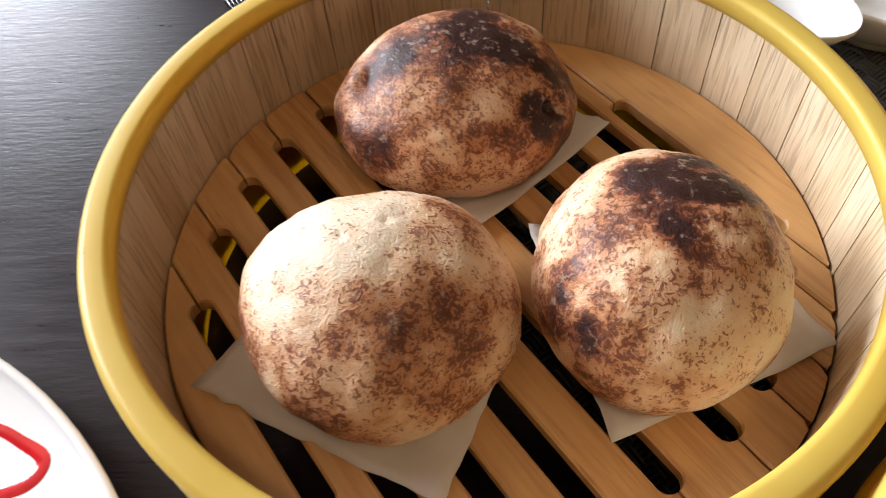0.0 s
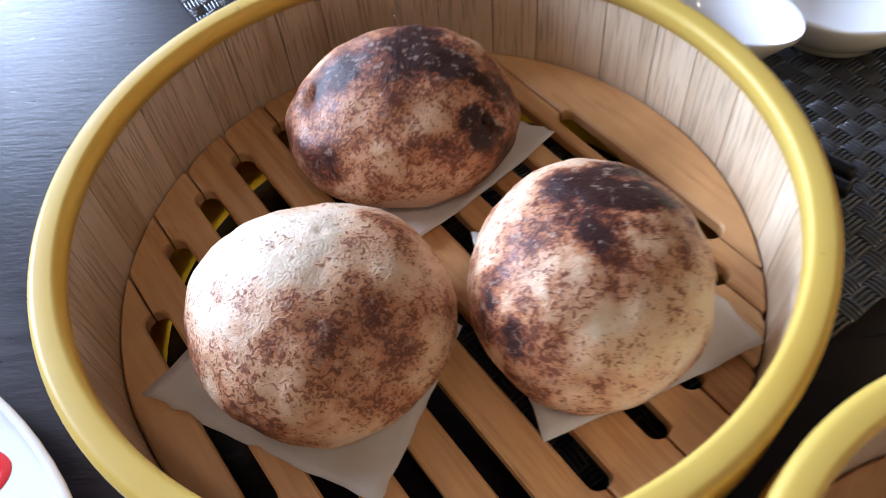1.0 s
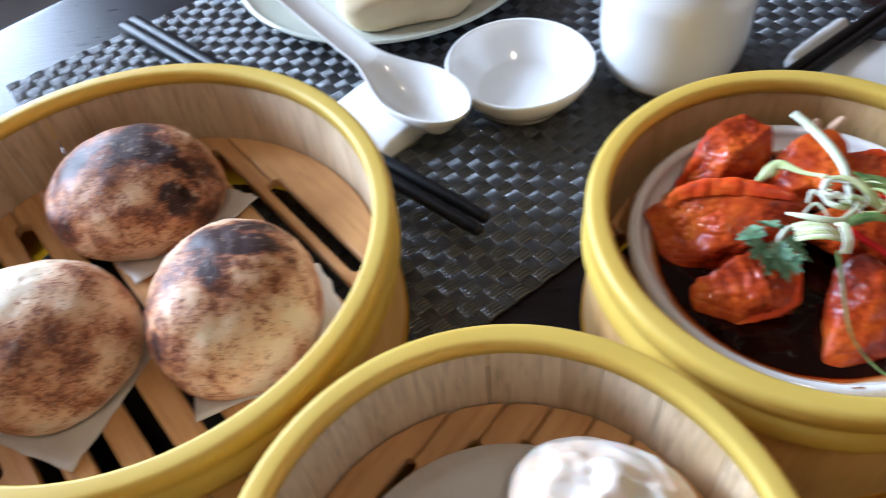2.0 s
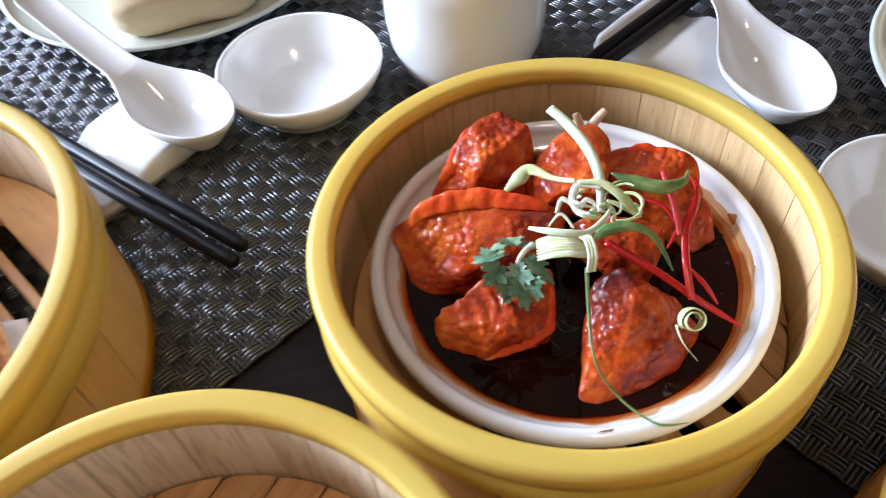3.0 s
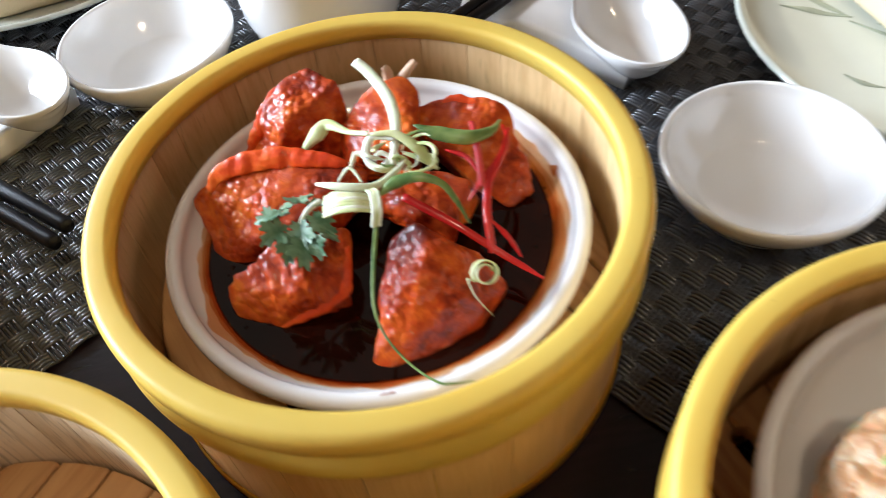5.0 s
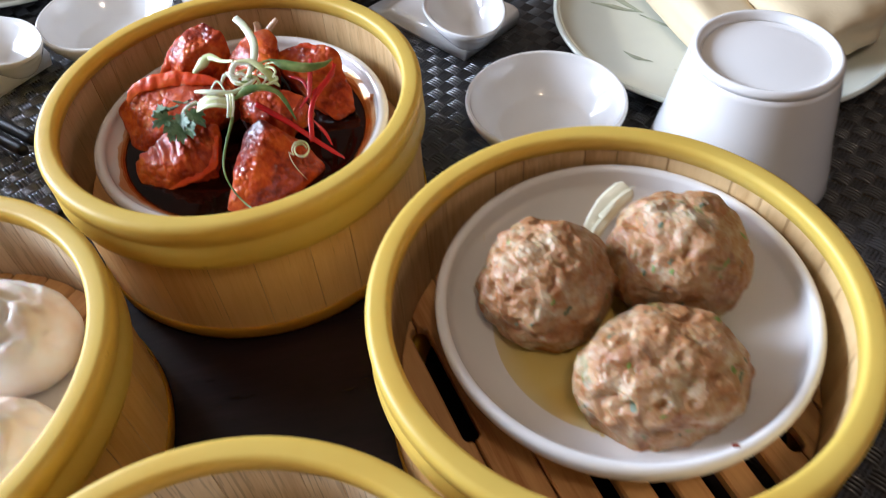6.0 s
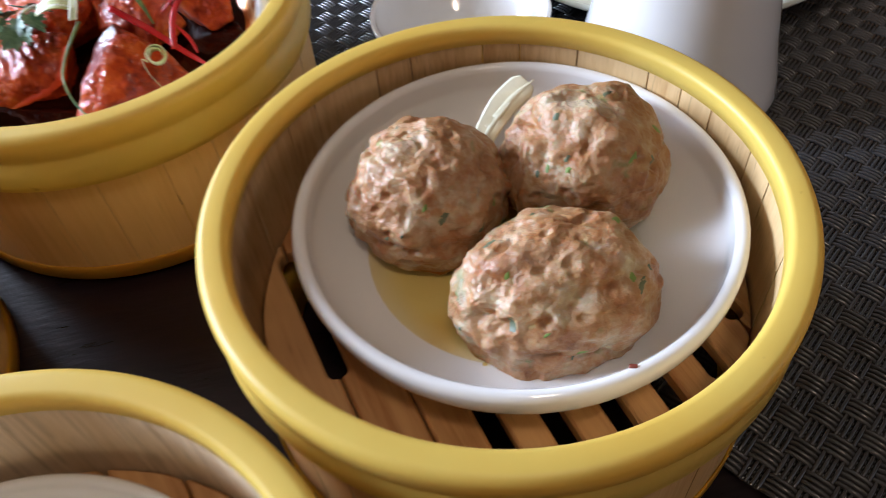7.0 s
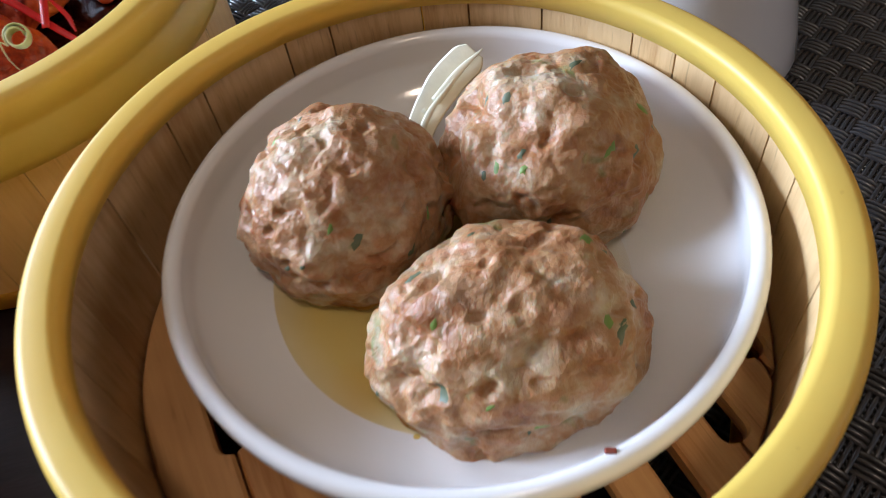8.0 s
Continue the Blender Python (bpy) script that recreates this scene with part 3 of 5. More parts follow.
def rest(tip, turn, label, wide):
    """Porcelain rest: a low bar, a groove for the chopsticks and a raised seat for the spoon. Local y runs along the chopsticks."""
    sec = [(-0.018, 0.0), (-0.0185, 0.006), (-0.017, 0.0105), (-0.0145, 0.0120), (-0.0115, 0.0105), (-0.0095, 0.0075), (0.0, 0.0060), (0.0095, 0.0070),
           (0.014, 0.0095), (0.020, 0.0125), (wide * 0.6, 0.0135), (wide - 0.004, 0.0138), (wide - 0.001, 0.0125), (wide, 0.0100), (wide - 0.0015, 0.0)]
    bm = bmesh.new()
    rows = []
    for y, k, dz in ((0.0, 0.86, -0.0022), (0.0012, 0.95, -0.0007), (0.003, 1.0, 0.0), (0.026, 1.0, 0.0006), (0.049, 1.0, 0.0), (0.0508, 0.95, -0.0007), (0.052, 0.86, -0.0022)):
        mid = (wide - 0.0185) / 2
        rows.append([bm.verts.new((mid + (x - mid) * (0.985 + 0.015 * k), y, max(z + dz, 0) if z > 0 else 0)) for x, z in sec])
    for a, b in zip(rows, rows[1:]):
        for i in range(len(sec)):
            bm.faces.new((a[i], a[(i + 1) % len(sec)], b[(i + 1) % len(sec)], b[i]))
    bm.faces.new(rows[0])
    bm.faces.new(rows[-1][::-1])
    bmesh.ops.recalc_face_normals(bm, faces=bm.faces)
    t = part("utensil_rest", bm, CERAMIC, at=pose(tip[0], tip[1], MAT_Z, 0, 0, turn))
    return tagged(t, label, "utensil rest", "utensil rests")


# the rest's own origin lies under the chopsticks at its near end
D1, D2 = radians(134), radians(35)
rest((0.131 * math.sin(D1) + 0.003 * math.cos(D1), -0.131 * math.cos(D1) + 0.003 * math.sin(D1)), 44,
     "white porcelain rest holding black chopsticks and a spoon", 0.070)
rest((0.0905 * math.sin(D2) + 0.366 * math.cos(D2), -0.0905 * math.cos(D2) + 0.366 * math.sin(D2)), -55,
     "white porcelain rest holding black chopsticks and a spoon", 0.085)


def spoon(x, y, z, turn, label, reach, rise, half_w=0.0225):
    """Chinese soup spoon; local +y runs from the bowl along the handle."""
    n, m = 80, 16
    L0 = -0.032
    rows = []
    for i in range(n + 1):
        y_ = L0 + (reach - L0) * (i / n) ** 1.6
        if y_ <= 0.004:
            w = half_w * math.sqrt(max(1 - ((y_ - 0.004) / (L0 - 0.004)) ** 2, 0.0002))
        else:
            k = min((y_ - 0.004) / 0.044, 1)
            k = k * k * (3 - 2 * k)
            w = half_w + (0.0088 - half_w) * k
        end = max(0.0, (y_ - reach + 0.009) / 0.0092)
        w *= math.sqrt(max(1 - end * end, 0.02))
        s = max(y_ - 0.02, 0) / (reach - 0.02)
        edge = rise * s ** 1.25
        b = max(0.0, min(1.0, (y_ - L0) / 0.016)) * (1 - max(0, min(1, (y_ - 0.010) / 0.034)))
        depth = 0.0145 * (b * b * (3 - 2 * b)) + 0.0030 * min(1.0, (y_ - L0) / 0.004)
        tr, lr = [], []
        for j in range(m + 1):
            u = -1 + 2 * j / m
            zz = edge - depth * (1 - abs(u) ** 2.2)
            tr.append((u * w * 0.94, y_, zz))
            lr.append((u * w, y_, zz - (0.0024 if abs(u) < 0.98 else 0.0010)))
        rows.append((tr, lr))
    t = thing("soup_spoon", pose(x, y, z, 0, 0, turn), label, "spoon", "soup spoons")
    cut = next(i for i, r in enumerate(rows) if r[0][0][1] > 0.040)
    for nm, piece in (("bowl", rows[:cut + 1]), ("handle", rows[cut:])):
        bm = bmesh.new()
        ring = [[bm.verts.new(p) for p in tr + lr[::-1]] for tr, lr in piece]
        k = len(ring[0])
        for a, b in zip(ring, ring[1:]):
            for i in range(k):
                bm.faces.new((a[i], a[(i + 1) % k], b[(i + 1) % k], b[i]))
        bm.faces.new(ring[0] if nm == "bowl" else ring[-1][::-1])
        bmesh.ops.recalc_face_normals(bm, faces=bm.faces)
        part(nm, bm, CERAMIC, t)
    return t


spoon(0.1255, 0.1240, 0.0350, 42, "white porcelain soup spoon lying on its rest", 0.118, 0.022)
spoon(0.4030, 0.0765, 0.0350, 5, "white porcelain soup spoon lying on its rest", 0.112, 0.030, 0.0245)


def chopstick(a, b, label):
    a, b = Vector(a), Vector(b)
    d = b - a
    bm = bmesh.new()
    rows = []
    for s, k in ((0, 0.80), (0.004, 0.96), (0.01, 1.0), (0.35, 1.04), (0.7, 1.12), (0.99, 1.2), (0.996, 1.15), (1.0, 0.95)):
        r = 0.0034 * k
        sq = min(max((s - 0.3) * 3, 0), 1)
        row = []
        for i in range(16):
            t = 2 * math.pi * i / 16
            c, sn = math.cos(t), math.sin(t)
            f = 1 + sq * (0.22 * (abs(c) ** 6 + abs(sn) ** 6 < 0.4))
            row.append(bm.verts.new((r * c * f, r * sn * f, d.length * s)))
        rows.append(row)
    for p, q in zip(rows, rows[1:]):
        for i in range(16):
            bm.faces.new((p[i], p[(i + 1) % 16], q[(i + 1) % 16], q[i]))
    bm.faces.new(rows[0])
    bm.faces.new(rows[-1][::-1])
    bmesh.ops.recalc_face_normals(bm, faces=bm.faces)
    m = Matrix.Translation(a) @ d.to_track_quat("Z", "Y").to_matrix().to_4x4()
    t = part("chopstick", bm, BLACK, at=m)
    return tagged(t, label, "chopstick", "chopsticks")


def along(p, a, z, ang):
    return (p * math.sin(ang) + a * math.cos(ang), -p * math.cos(ang) + a * math.sin(ang), z)


for p in (0.1272, 0.1356):
    chopstick(along(p, -0.0815 + (p - 0.1272) * 0.3, 0.0215, D1), along(p + 0.001, 0.247, 0.0070, D1), "black chopstick leaning on a white porcelain rest")
for p in (0.0868, 0.0940):
    chopstick(along(p, 0.288, 0.0195, D2), along(p - 0.0005, 0.618, 0.0068, D2), "black chopstick leaning on a white porcelain rest")

# ---------------------------------------------------------------- napkins
NAPKIN = plain("cream_cloth", (0.66, 0.54, 0.34), 0.85, mottle=0.12, bump_scale=700, bump_amount=0.2, scale=25)


def cushion(sx, sy, sz, seed, sag=0.1):
    """A soft folded roll of cloth."""
    bm = bmesh.new()
    bmesh.ops.create_cube(bm, size=2)
    bmesh.ops.subdivide_edges(bm, edges=bm.edges[:], cuts=14, use_grid_fill=True)
    for v in bm.verts:
        c = v.co.copy()
        p = 5.0
        k = (abs(c.x) ** p + abs(c.y) ** p + abs(c.z) ** p) ** (1 / p)
        c = c / k
        n = 1 + 0.05 * noise.noise(c * 2.2 + Vector((seed, 0, 0)))
        v.co = Vector((c.x * sx * n, c.y * sy * n, c.z * sz * (1 - sag * c.y * c.y) * n))
    return bm


nap = thing("napkin", pose(0.0, 0.0, MAT_Z + 0.007), "folded cream cloth napkin on a plate", "napkin", "folded napkins")
part("fold", cushion(0.019, 0.075, 0.014, 1), NAPKIN, nap, at=pose(0.542, 0.066, 0.014, 0, 4, 4))
part("fold", cushion(0.034, 0.078, 0.019, 2), NAPKIN, nap, at=pose(0.594, 0.066, 0.019, 0, -3, 4))
nap = thing("napkin", pose(0.0, 0.0, MAT_Z + 0.007), "folded cream cloth napkin on a plate", "napkin", "folded napkins")
part("fold", cushion(0.044, 0.050, 0.017, 3), NAPKIN, nap, at=pose(0.117, 0.264, 0.017, 0, 0, 8))

# ---------------------------------------------------------------- buns
def bun_crust(name, patches, base_amount, seed, cream=(0.80, 0.60, 0.41)):
    """Cream dough dusted with cocoa: broad patches, then fine dark flecks."""
    m, t, b = nodes_of(name)
    tc = t.nodes.new("ShaderNodeTexCoord")
    off = t.nodes.new("ShaderNodeVectorMath")
    off.inputs[1].default_value = (seed * 1.3, seed * 0.7, seed * 2.1)
    t.links.new(tc.outputs["Object"], off.inputs[0])
    v = off.outputs[0]
    warp = tex(t, v, 95, 4, 0.6)
    amount = calc(t, "ADD", base_amount, calc(t, "MULTIPLY", calc(t, "SUBTRACT", tex(t, v, 60, 4, 0.58), 0.5), 1.5))
    for (x, y, z), r, w in patches:
        d = t.nodes.new("ShaderNodeVectorMath")
        d.operation = "DISTANCE"
        d.inputs[1].default_value = (x * U, y * U, z * U)
        t.links.new(tc.outputs["Object"], d.inputs[0])
        dist = calc(t, "ADD", d.outputs["Value"], calc(t, "MULTIPLY", calc(t, "SUBTRACT", warp, 0.5), 0.034))
        fall = calc(t, "SUBTRACT", 1.0, calc(t, "DIVIDE", dist, r * U), clamp=True)
        amount = calc(t, "ADD", amount, calc(t, "MULTIPLY", fall, w))
    col = ramp(t, amount, [(0.23, cream), (0.42, (0.76, 0.50, 0.30)), (0.62, (0.54, 0.245, 0.110)), (0.84, (0.27, 0.085, 0.038)), (1.1, (0.055, 0.020, 0.015))])
    grain = calc(t, "ADD", calc(t, "MULTIPLY", tex(t, v, 1500, 3, 0.6), 0.36), calc(t, "MULTIPLY", tex(t, v, 620, 3, 0.6, 1.2), 0.64))
    clump = tex(t, v, 120, 3, 0.6)
    lim = calc(t, "SUBTRACT", calc(t, "SUBTRACT", 0.755, calc(t, "MULTIPLY", amount, 0.25)), calc(t, "MULTIPLY", clump, 0.24))
    fleck = calc(t, "MULTIPLY", calc(t, "SUBTRACT", grain, lim), 14, clamp=True)
    dark = ramp(t, amount, [(0.2, (0.30, 0.115, 0.06)), (0.55, (0.22, 0.070, 0.035)), (0.95, (0.038, 0.014, 0.011))])
    col = mixc(t, calc(t, "MULTIPLY", fleck, 0.85), col, dark)
    pale = calc(t, "MULTIPLY", calc(t, "SUBTRACT", tex(t, v, 420, 3, 0.6), 0.58), 10, clamp=True)
    col = mixc(t, calc(t, "MULTIPLY", pale, 0.35), col, (0.72, 0.53, 0.38))
    t.links.new(col, b.inputs["Base Color"])
    b.inputs["Coat Weight"].default_value = 0.06
    b.inputs["Coat Roughness"].default_value = 0.25
    t.links.new(calc(t, "ADD", 0.34, calc(t, "MULTIPLY", grain, 0.25)), b.inputs["Roughness"])
    b.inputs["Subsurface Weight"].default_value = 0.12
    b.inputs["Subsurface Radius"].default_value = (0.004, 0.002, 0.001)
    b.inputs["Specular IOR Level"].default_value = 0.30
    bump(t, b, calc(t, "ADD", calc(t, "MULTIPLY", grain, 0.8), calc(t, "MULTIPLY", tex(t, v, 110, 5, 0.65), 0.7)), 0.50, 0.0012)
    return m


def bun(c, s, mat, label, seed, base, dents=(), turn=0):
    bm = bmesh.new()
    bmesh.ops.create_icosphere(bm, subdivisions=6, radius=1)
    off = Vector((seed * 3.1, seed * 1.7, seed * 0.9))
    for v in bm.verts:
        n = v.co.normalized()
        d = 1 + 0.055 * noise.noise(n * 1.4 + off) + 0.018 * noise.noise(n * 4.5 + off) + 0.005 * noise.noise(n * 14 + off)
        for p, r, k in dents:
            e = (n - Vector(p).normalized()).length / r
            if e < 1.5:
                d -= k * math.exp(-4 * e * e)
        v.co = Vector((n.x * s[0], n.y * s[1], n.z * s[2])) * d
        if v.co.z < base:
            v.co.z = base + (v.co.z - base) * 0.10
    ob = part("bun", bm, mat, at=pose(*c, 0, 0, turn))
    return tagged(ob, label, "bun", "steamed buns")


bun((-0.0095, 0.0490, 0.0530), (0.0405, 0.0365, 0.0265),
    bun_crust("bun_crust_dark", [((0.013, 0.002, 0.026), 0.018, 0.55), ((-0.006, 0.006, 0.027), 0.032, 0.28), ((-0.026, -0.004, 0.017), 0.012, 0.35),
                                 ((0.026, -0.014, 0.014), 0.010, 0.55), ((0.000, -0.030, 0.000), 0.028, -0.42), ((0.026, -0.012, 0.014), 0.010, 0.3)], 0.66, 1.0, (0.76, 0.52, 0.33)),
    "brown steamed bun with a charred cocoa top on paper", 1, -0.0150,
    [((-0.70, -0.10, 0.50), 0.20, 0.20), ((0.66, -0.42, 0.42), 0.17, 0.16), ((0.92, 0.1, 0.5), 0.5, 0.05), ((-0.85, -0.6, 0.3), 0.5, -0.05)])
bun((-0.0310, -0.0340, 0.0545), (0.0378, 0.0370, 0.0300),
    bun_crust("bun_crust_pale", [((0.012, -0.020, 0.019), 0.026, 0.38), ((0.002, -0.034, 0.002), 0.026, 0.10), ((-0.030, -0.016, 0.010), 0.013, 0.30),
                                 ((0.014, 0.018, 0.022), 0.016, 0.22), ((-0.014, 0.006, 0.028), 0.034, -0.40), ((0.016, -0.034, -0.006), 0.018, -0.3)], 0.46, 5.0, (0.82, 0.67, 0.48)),
    "cream steamed bun with brown cocoa patches on paper", 2, -0.0160, [((-0.18, 0.10, 0.9), 0.08, 0.03), ((0.1, 0.25, 0.9), 0.07, 0.03), ((0.75, -0.75, 0.35), 0.7, 0.06), ((-0.8, 0.3, 0.3), 0.6, -0.04)])
bun((0.0455, -0.0260, 0.0545), (0.0345, 0.0385, 0.0305),
    bun_crust("bun_crust_patch", [((0.004, 0.008, 0.031), 0.022, 0.85), ((0.016, 0.012, 0.026), 0.022, 0.40), ((-0.026, -0.014, 0.012), 0.016, 0.62), ((-0.020, 0.0, 0.026), 0.012, 0.30),
                                  ((0.012, -0.030, 0.006), 0.024, -0.35), ((-0.028, 0.010, 0.018), 0.016, -0.35)], 0.50, 9.0, (0.82, 0.66, 0.46)),
    "cream steamed bun with a dark charred patch on paper", 3, -0.0160)


def greaseproof():
    m, t, b = nodes_of("greaseproof_paper")
    v = coords(t)
    col = mixc(t, ramp(t, tex(t, v, 60, 4), [(0.4, (0, 0, 0)), (0.7, (1, 1, 1))]), (0.86, 0.83, 0.78), (0.76, 0.69, 0.61))
    t.links.new(col, b.inputs["Base Color"])
    b.inputs["Roughness"].default_value = 0.38
    bump(t, b, tex(t, v, 120, 4), 0.12, 0.0008)
    tr = node(t, "BsdfTranslucent", Color=(0.80, 0.72, 0.62, 1))
    mx = node(t, "MixShader", Fac=0.38)
    t.links.new(b.outputs[0], mx.inputs[1])
    t.links.new(tr.outputs[0], mx.inputs[2])
    t.links.new(mx.outputs[0], t.nodes["Material Output"].inputs[0])
    return m


PAPERM = greaseproof()


def paper(corners, label, seed, lifts=(0, 0, 0, 0)):
    """A torn square of paper with curled corners; corners in turn."""
    n = 22
    bm = bmesh.new()
    grid = {}
    for side in (0, 1):
        for i in range(n + 1):
            for j in range(n + 1):
                u, w = i / n, j / n
                p = (Vector(corners[0]) * (1 - u) * (1 - w) + Vector(corners[1]) * u * (1 - w) + Vector(corners[2]) * u * w + Vector(corners[3]) * (1 - u) * w)
                edge = min(u, 1 - u, w, 1 - w)
                q = Vector((p.x, p.y, 0)) * 60 + Vector((seed * 5, 0, 0))
                z = 0.0003 + 0.0012 * abs(noise.noise(q)) * (1.3 - edge * 2)
                for k, (a, b) in enumerate(((0, 0), (1, 0), (1, 1), (0, 1))):
                    d = math.hypot(u - a, w - b)
                    z += lifts[k] * max(0, 1 - d / 0.55) ** 1.6
                jag = 0.0012 * noise.noise(q * 3) if edge == 0 else 0
                grid[side, i, j] = bm.verts.new((p.x + jag, p.y + jag, z + 0.00025 * side))
    for i in range(n):
        for j in range(n):
            for side in (0, 1):
                f = [grid[side, i, j], grid[side, i + 1, j], grid[side, i + 1, j + 1], grid[side, i, j + 1]]
                bm.faces.new(f if side else f[::-1])
    for i in range(n):
        for a, b in (((i, 0), (i + 1, 0)), ((i, n), (i + 1, n)), ((0, i), (0, i + 1)), ((n, i), (n, i + 1))):
            bm.faces.new((grid[0, *a], grid[0, *b], grid[1, *b], grid[1, *a]))
    bmesh.ops.recalc_face_normals(bm, faces=bm.faces)
    ob = part("paper", bm, PAPERM, at=pose(0, 0, FLOOR_Z))
    return tagged(ob, label, "paper", "paper squares")


paper([(-0.0865, -0.0475), (-0.0150, -0.0820), (0.0080, -0.0280), (-0.0500, 0.0060)], "translucent square of greaseproof paper under a bun", 1, (0.003, 0.001, 0, 0))
paper([(0.0440, 0.0500), (-0.0060, 0.0040), (-0.0400, 0.0400), (-0.0020, 0.0800)], "translucent square of greaseproof paper under a bun", 2, (0.003, 0.003, 0, 0))
paper([(0.0955, -0.0400), (0.0300, -0.0665), (0.0120, 0.0040), (0.0740, 0.0080)], "translucent square of greaseproof paper under a bun", 3, (0.004, 0.002, 0.005, 0))

# ---------------------------------------------------------------- meatballs
def meat():
    m, t, b = nodes_of("steamed_meat")
    tc = t.nodes.new("ShaderNodeTexCoord")
    off = t.nodes.new("ShaderNodeVectorMath")
    comb = t.nodes.new("ShaderNodeCombineXYZ")
    rnd = random_of(t)
    for i in range(3):
        t.links.new(calc(t, "MULTIPLY", rnd, 3.1 + i), comb.inputs[i])
    t.links.new(tc.outputs["Object"], off.inputs[0])
    t.links.new(comb.outputs[0], off.inputs[1])
    v = off.outputs[0]
    broad, mid, fine = tex(t, v, 75, 4, 0.6, 0.25), tex(t, v, 260, 4, 0.65, 0.3), tex(t, v, 900, 3, 0.6)
    col = ramp(t, calc(t, "ADD", calc(t, "MULTIPLY", broad, 0.62), calc(t, "MULTIPLY", mid, 0.38)),
               [(0.34, (0.17, 0.066, 0.022)), (0.44, (0.33, 0.148, 0.050)), (0.52, (0.41, 0.232, 0.104)), (0.61, (0.52, 0.42, 0.28))])
    warp = t.nodes.new("ShaderNodeVectorMath")
    warp.operation = "MULTIPLY_ADD"
    nz = node(t, "TexNoise", Scale=260.0, Detail=3.0)
    t.links.new(v, nz.inputs["Vector"])
    t.links.new(nz.outputs["Color"], warp.inputs[0])
    warp.inputs[1].default_value = (0.004, 0.004, 0.004)
    t.links.new(v, warp.inputs[2])
    bits = node(t, "TexVoronoi", Scale=300.0, Randomness=1.0)
    t.links.new(warp.outputs[0], bits.inputs["Vector"])
    sep = t.nodes.new("ShaderNodeSeparateColor")
    t.links.new(bits.outputs["Color"], sep.inputs[0])
    chunk = ramp(t, sep.outputs[0], [(0.0, (0.24, 0.09, 0.04)), (0.35, (0.33, 0.18, 0.09)), (0.65, (0.40, 0.24, 0.13)), (0.85, (0.52, 0.40, 0.27))])
    col = mixc(t, 0.22, col, chunk)
    fat = calc(t, "MULTIPLY", calc(t, "SUBTRACT", tex(t, v, 150, 3, 0.6, 0.3), 0.55), 7, clamp=True)
    col = mixc(t, calc(t, "MULTIPLY", fat, 0.42), col, (0.54, 0.46, 0.33))
    herb = calc(t, "MULTIPLY", calc(t, "SUBTRACT", tex(t, v, 130, 2, 0.45, 0.8), 0.645), 9, clamp=True)
    col = mixc(t, calc(t, "MULTIPLY", herb, 0.75), col, mixc(t, tex(t, v, 60, 2), (0.09, 0.115, 0.055), (0.20, 0.28, 0.06)))
    t.links.new(col, b.inputs["Base Color"])
    t.links.new(calc(t, "ADD", 0.28, calc(t, "MULTIPLY", fine, 0.30)), b.inputs["Roughness"])
    b.inputs["Specular IOR Level"].default_value = 0.36
    b.inputs["Coat Weight"].default_value = 0.10
    b.inputs["Coat Roughness"].default_value = 0.12
    b.inputs["Subsurface Weight"].default_value = 0.60
    b.inputs["Subsurface Radius"].default_value = (0.010, 0.004, 0.002)
    bump(t, b, calc(t, "ADD", calc(t, "MULTIPLY", mid, 0.7), calc(t, "MULTIPLY", fine, 1.1)), 0.34, 0.0012)
    return m


MEATM = meat()


HERBS = [plain("herb_dark", (0.115, 0.145, 0.080), 0.5, mottle=0.3, scale=300), plain("herb_bright", (0.20, 0.31, 0.06), 0.5, mottle=0.3, scale=300)]


def lump(n, s, off, spikes):
    """The surface of a hand-shaped ball of mince in a direction."""
    q = n + Vector((noise.noise(n * 3 + off), noise.noise(n * 3 - off), noise.noise(n * 3 + off * 2))) * 0.16
    g = q + Vector((noise.noise(n * 6 - off), noise.noise(n * 6 + off), noise.noise(n * 6 - off * 2))) * 0.10
    grain, small = noise.voronoi(g * 3.6 + off)[0][0], noise.voronoi(g * 7.5 - off)[0][0]
    f = 0.100 * noise.noise(n * 1.7 + off) + 0.075 * noise.noise(q * 2.7 - off)
    f += 0.027 * (0.30 - grain * grain) + 0.016 * (0.25 - small * small) + 0.032 * noise.noise(n * 4.6 - off * 2) + 0.014 * noise.noise(n * 8 + off) + 0.008 * noise.noise(q * 17 - off) + 0.004 * noise.noise(n * 34 + off)
    f -= 0.20 * max(0.0, noise.noise(n * 4.5 - off) - 0.24) + 0.07 * max(0.0, noise.noise(n * 7.5 + off * 3) - 0.34)
    for p, r, k in spikes:
        e = (n - Vector(p).normalized()).length / r
        f += k * max(0, 1 - e) ** 1.5
    h = math.hypot(n.x, n.y)
    wide = h ** -0.45 if n.z < 0 and h > 0.3 else 1.0
    q = Vector((n.x * s[0] * wide, n.y * s[1] * wide, n.z * s[2])) * (1 + f)
    low = -0.50 * s[2]
    if q.z < low:
        q.z = low + (q.z - low) * 0.35
    return q


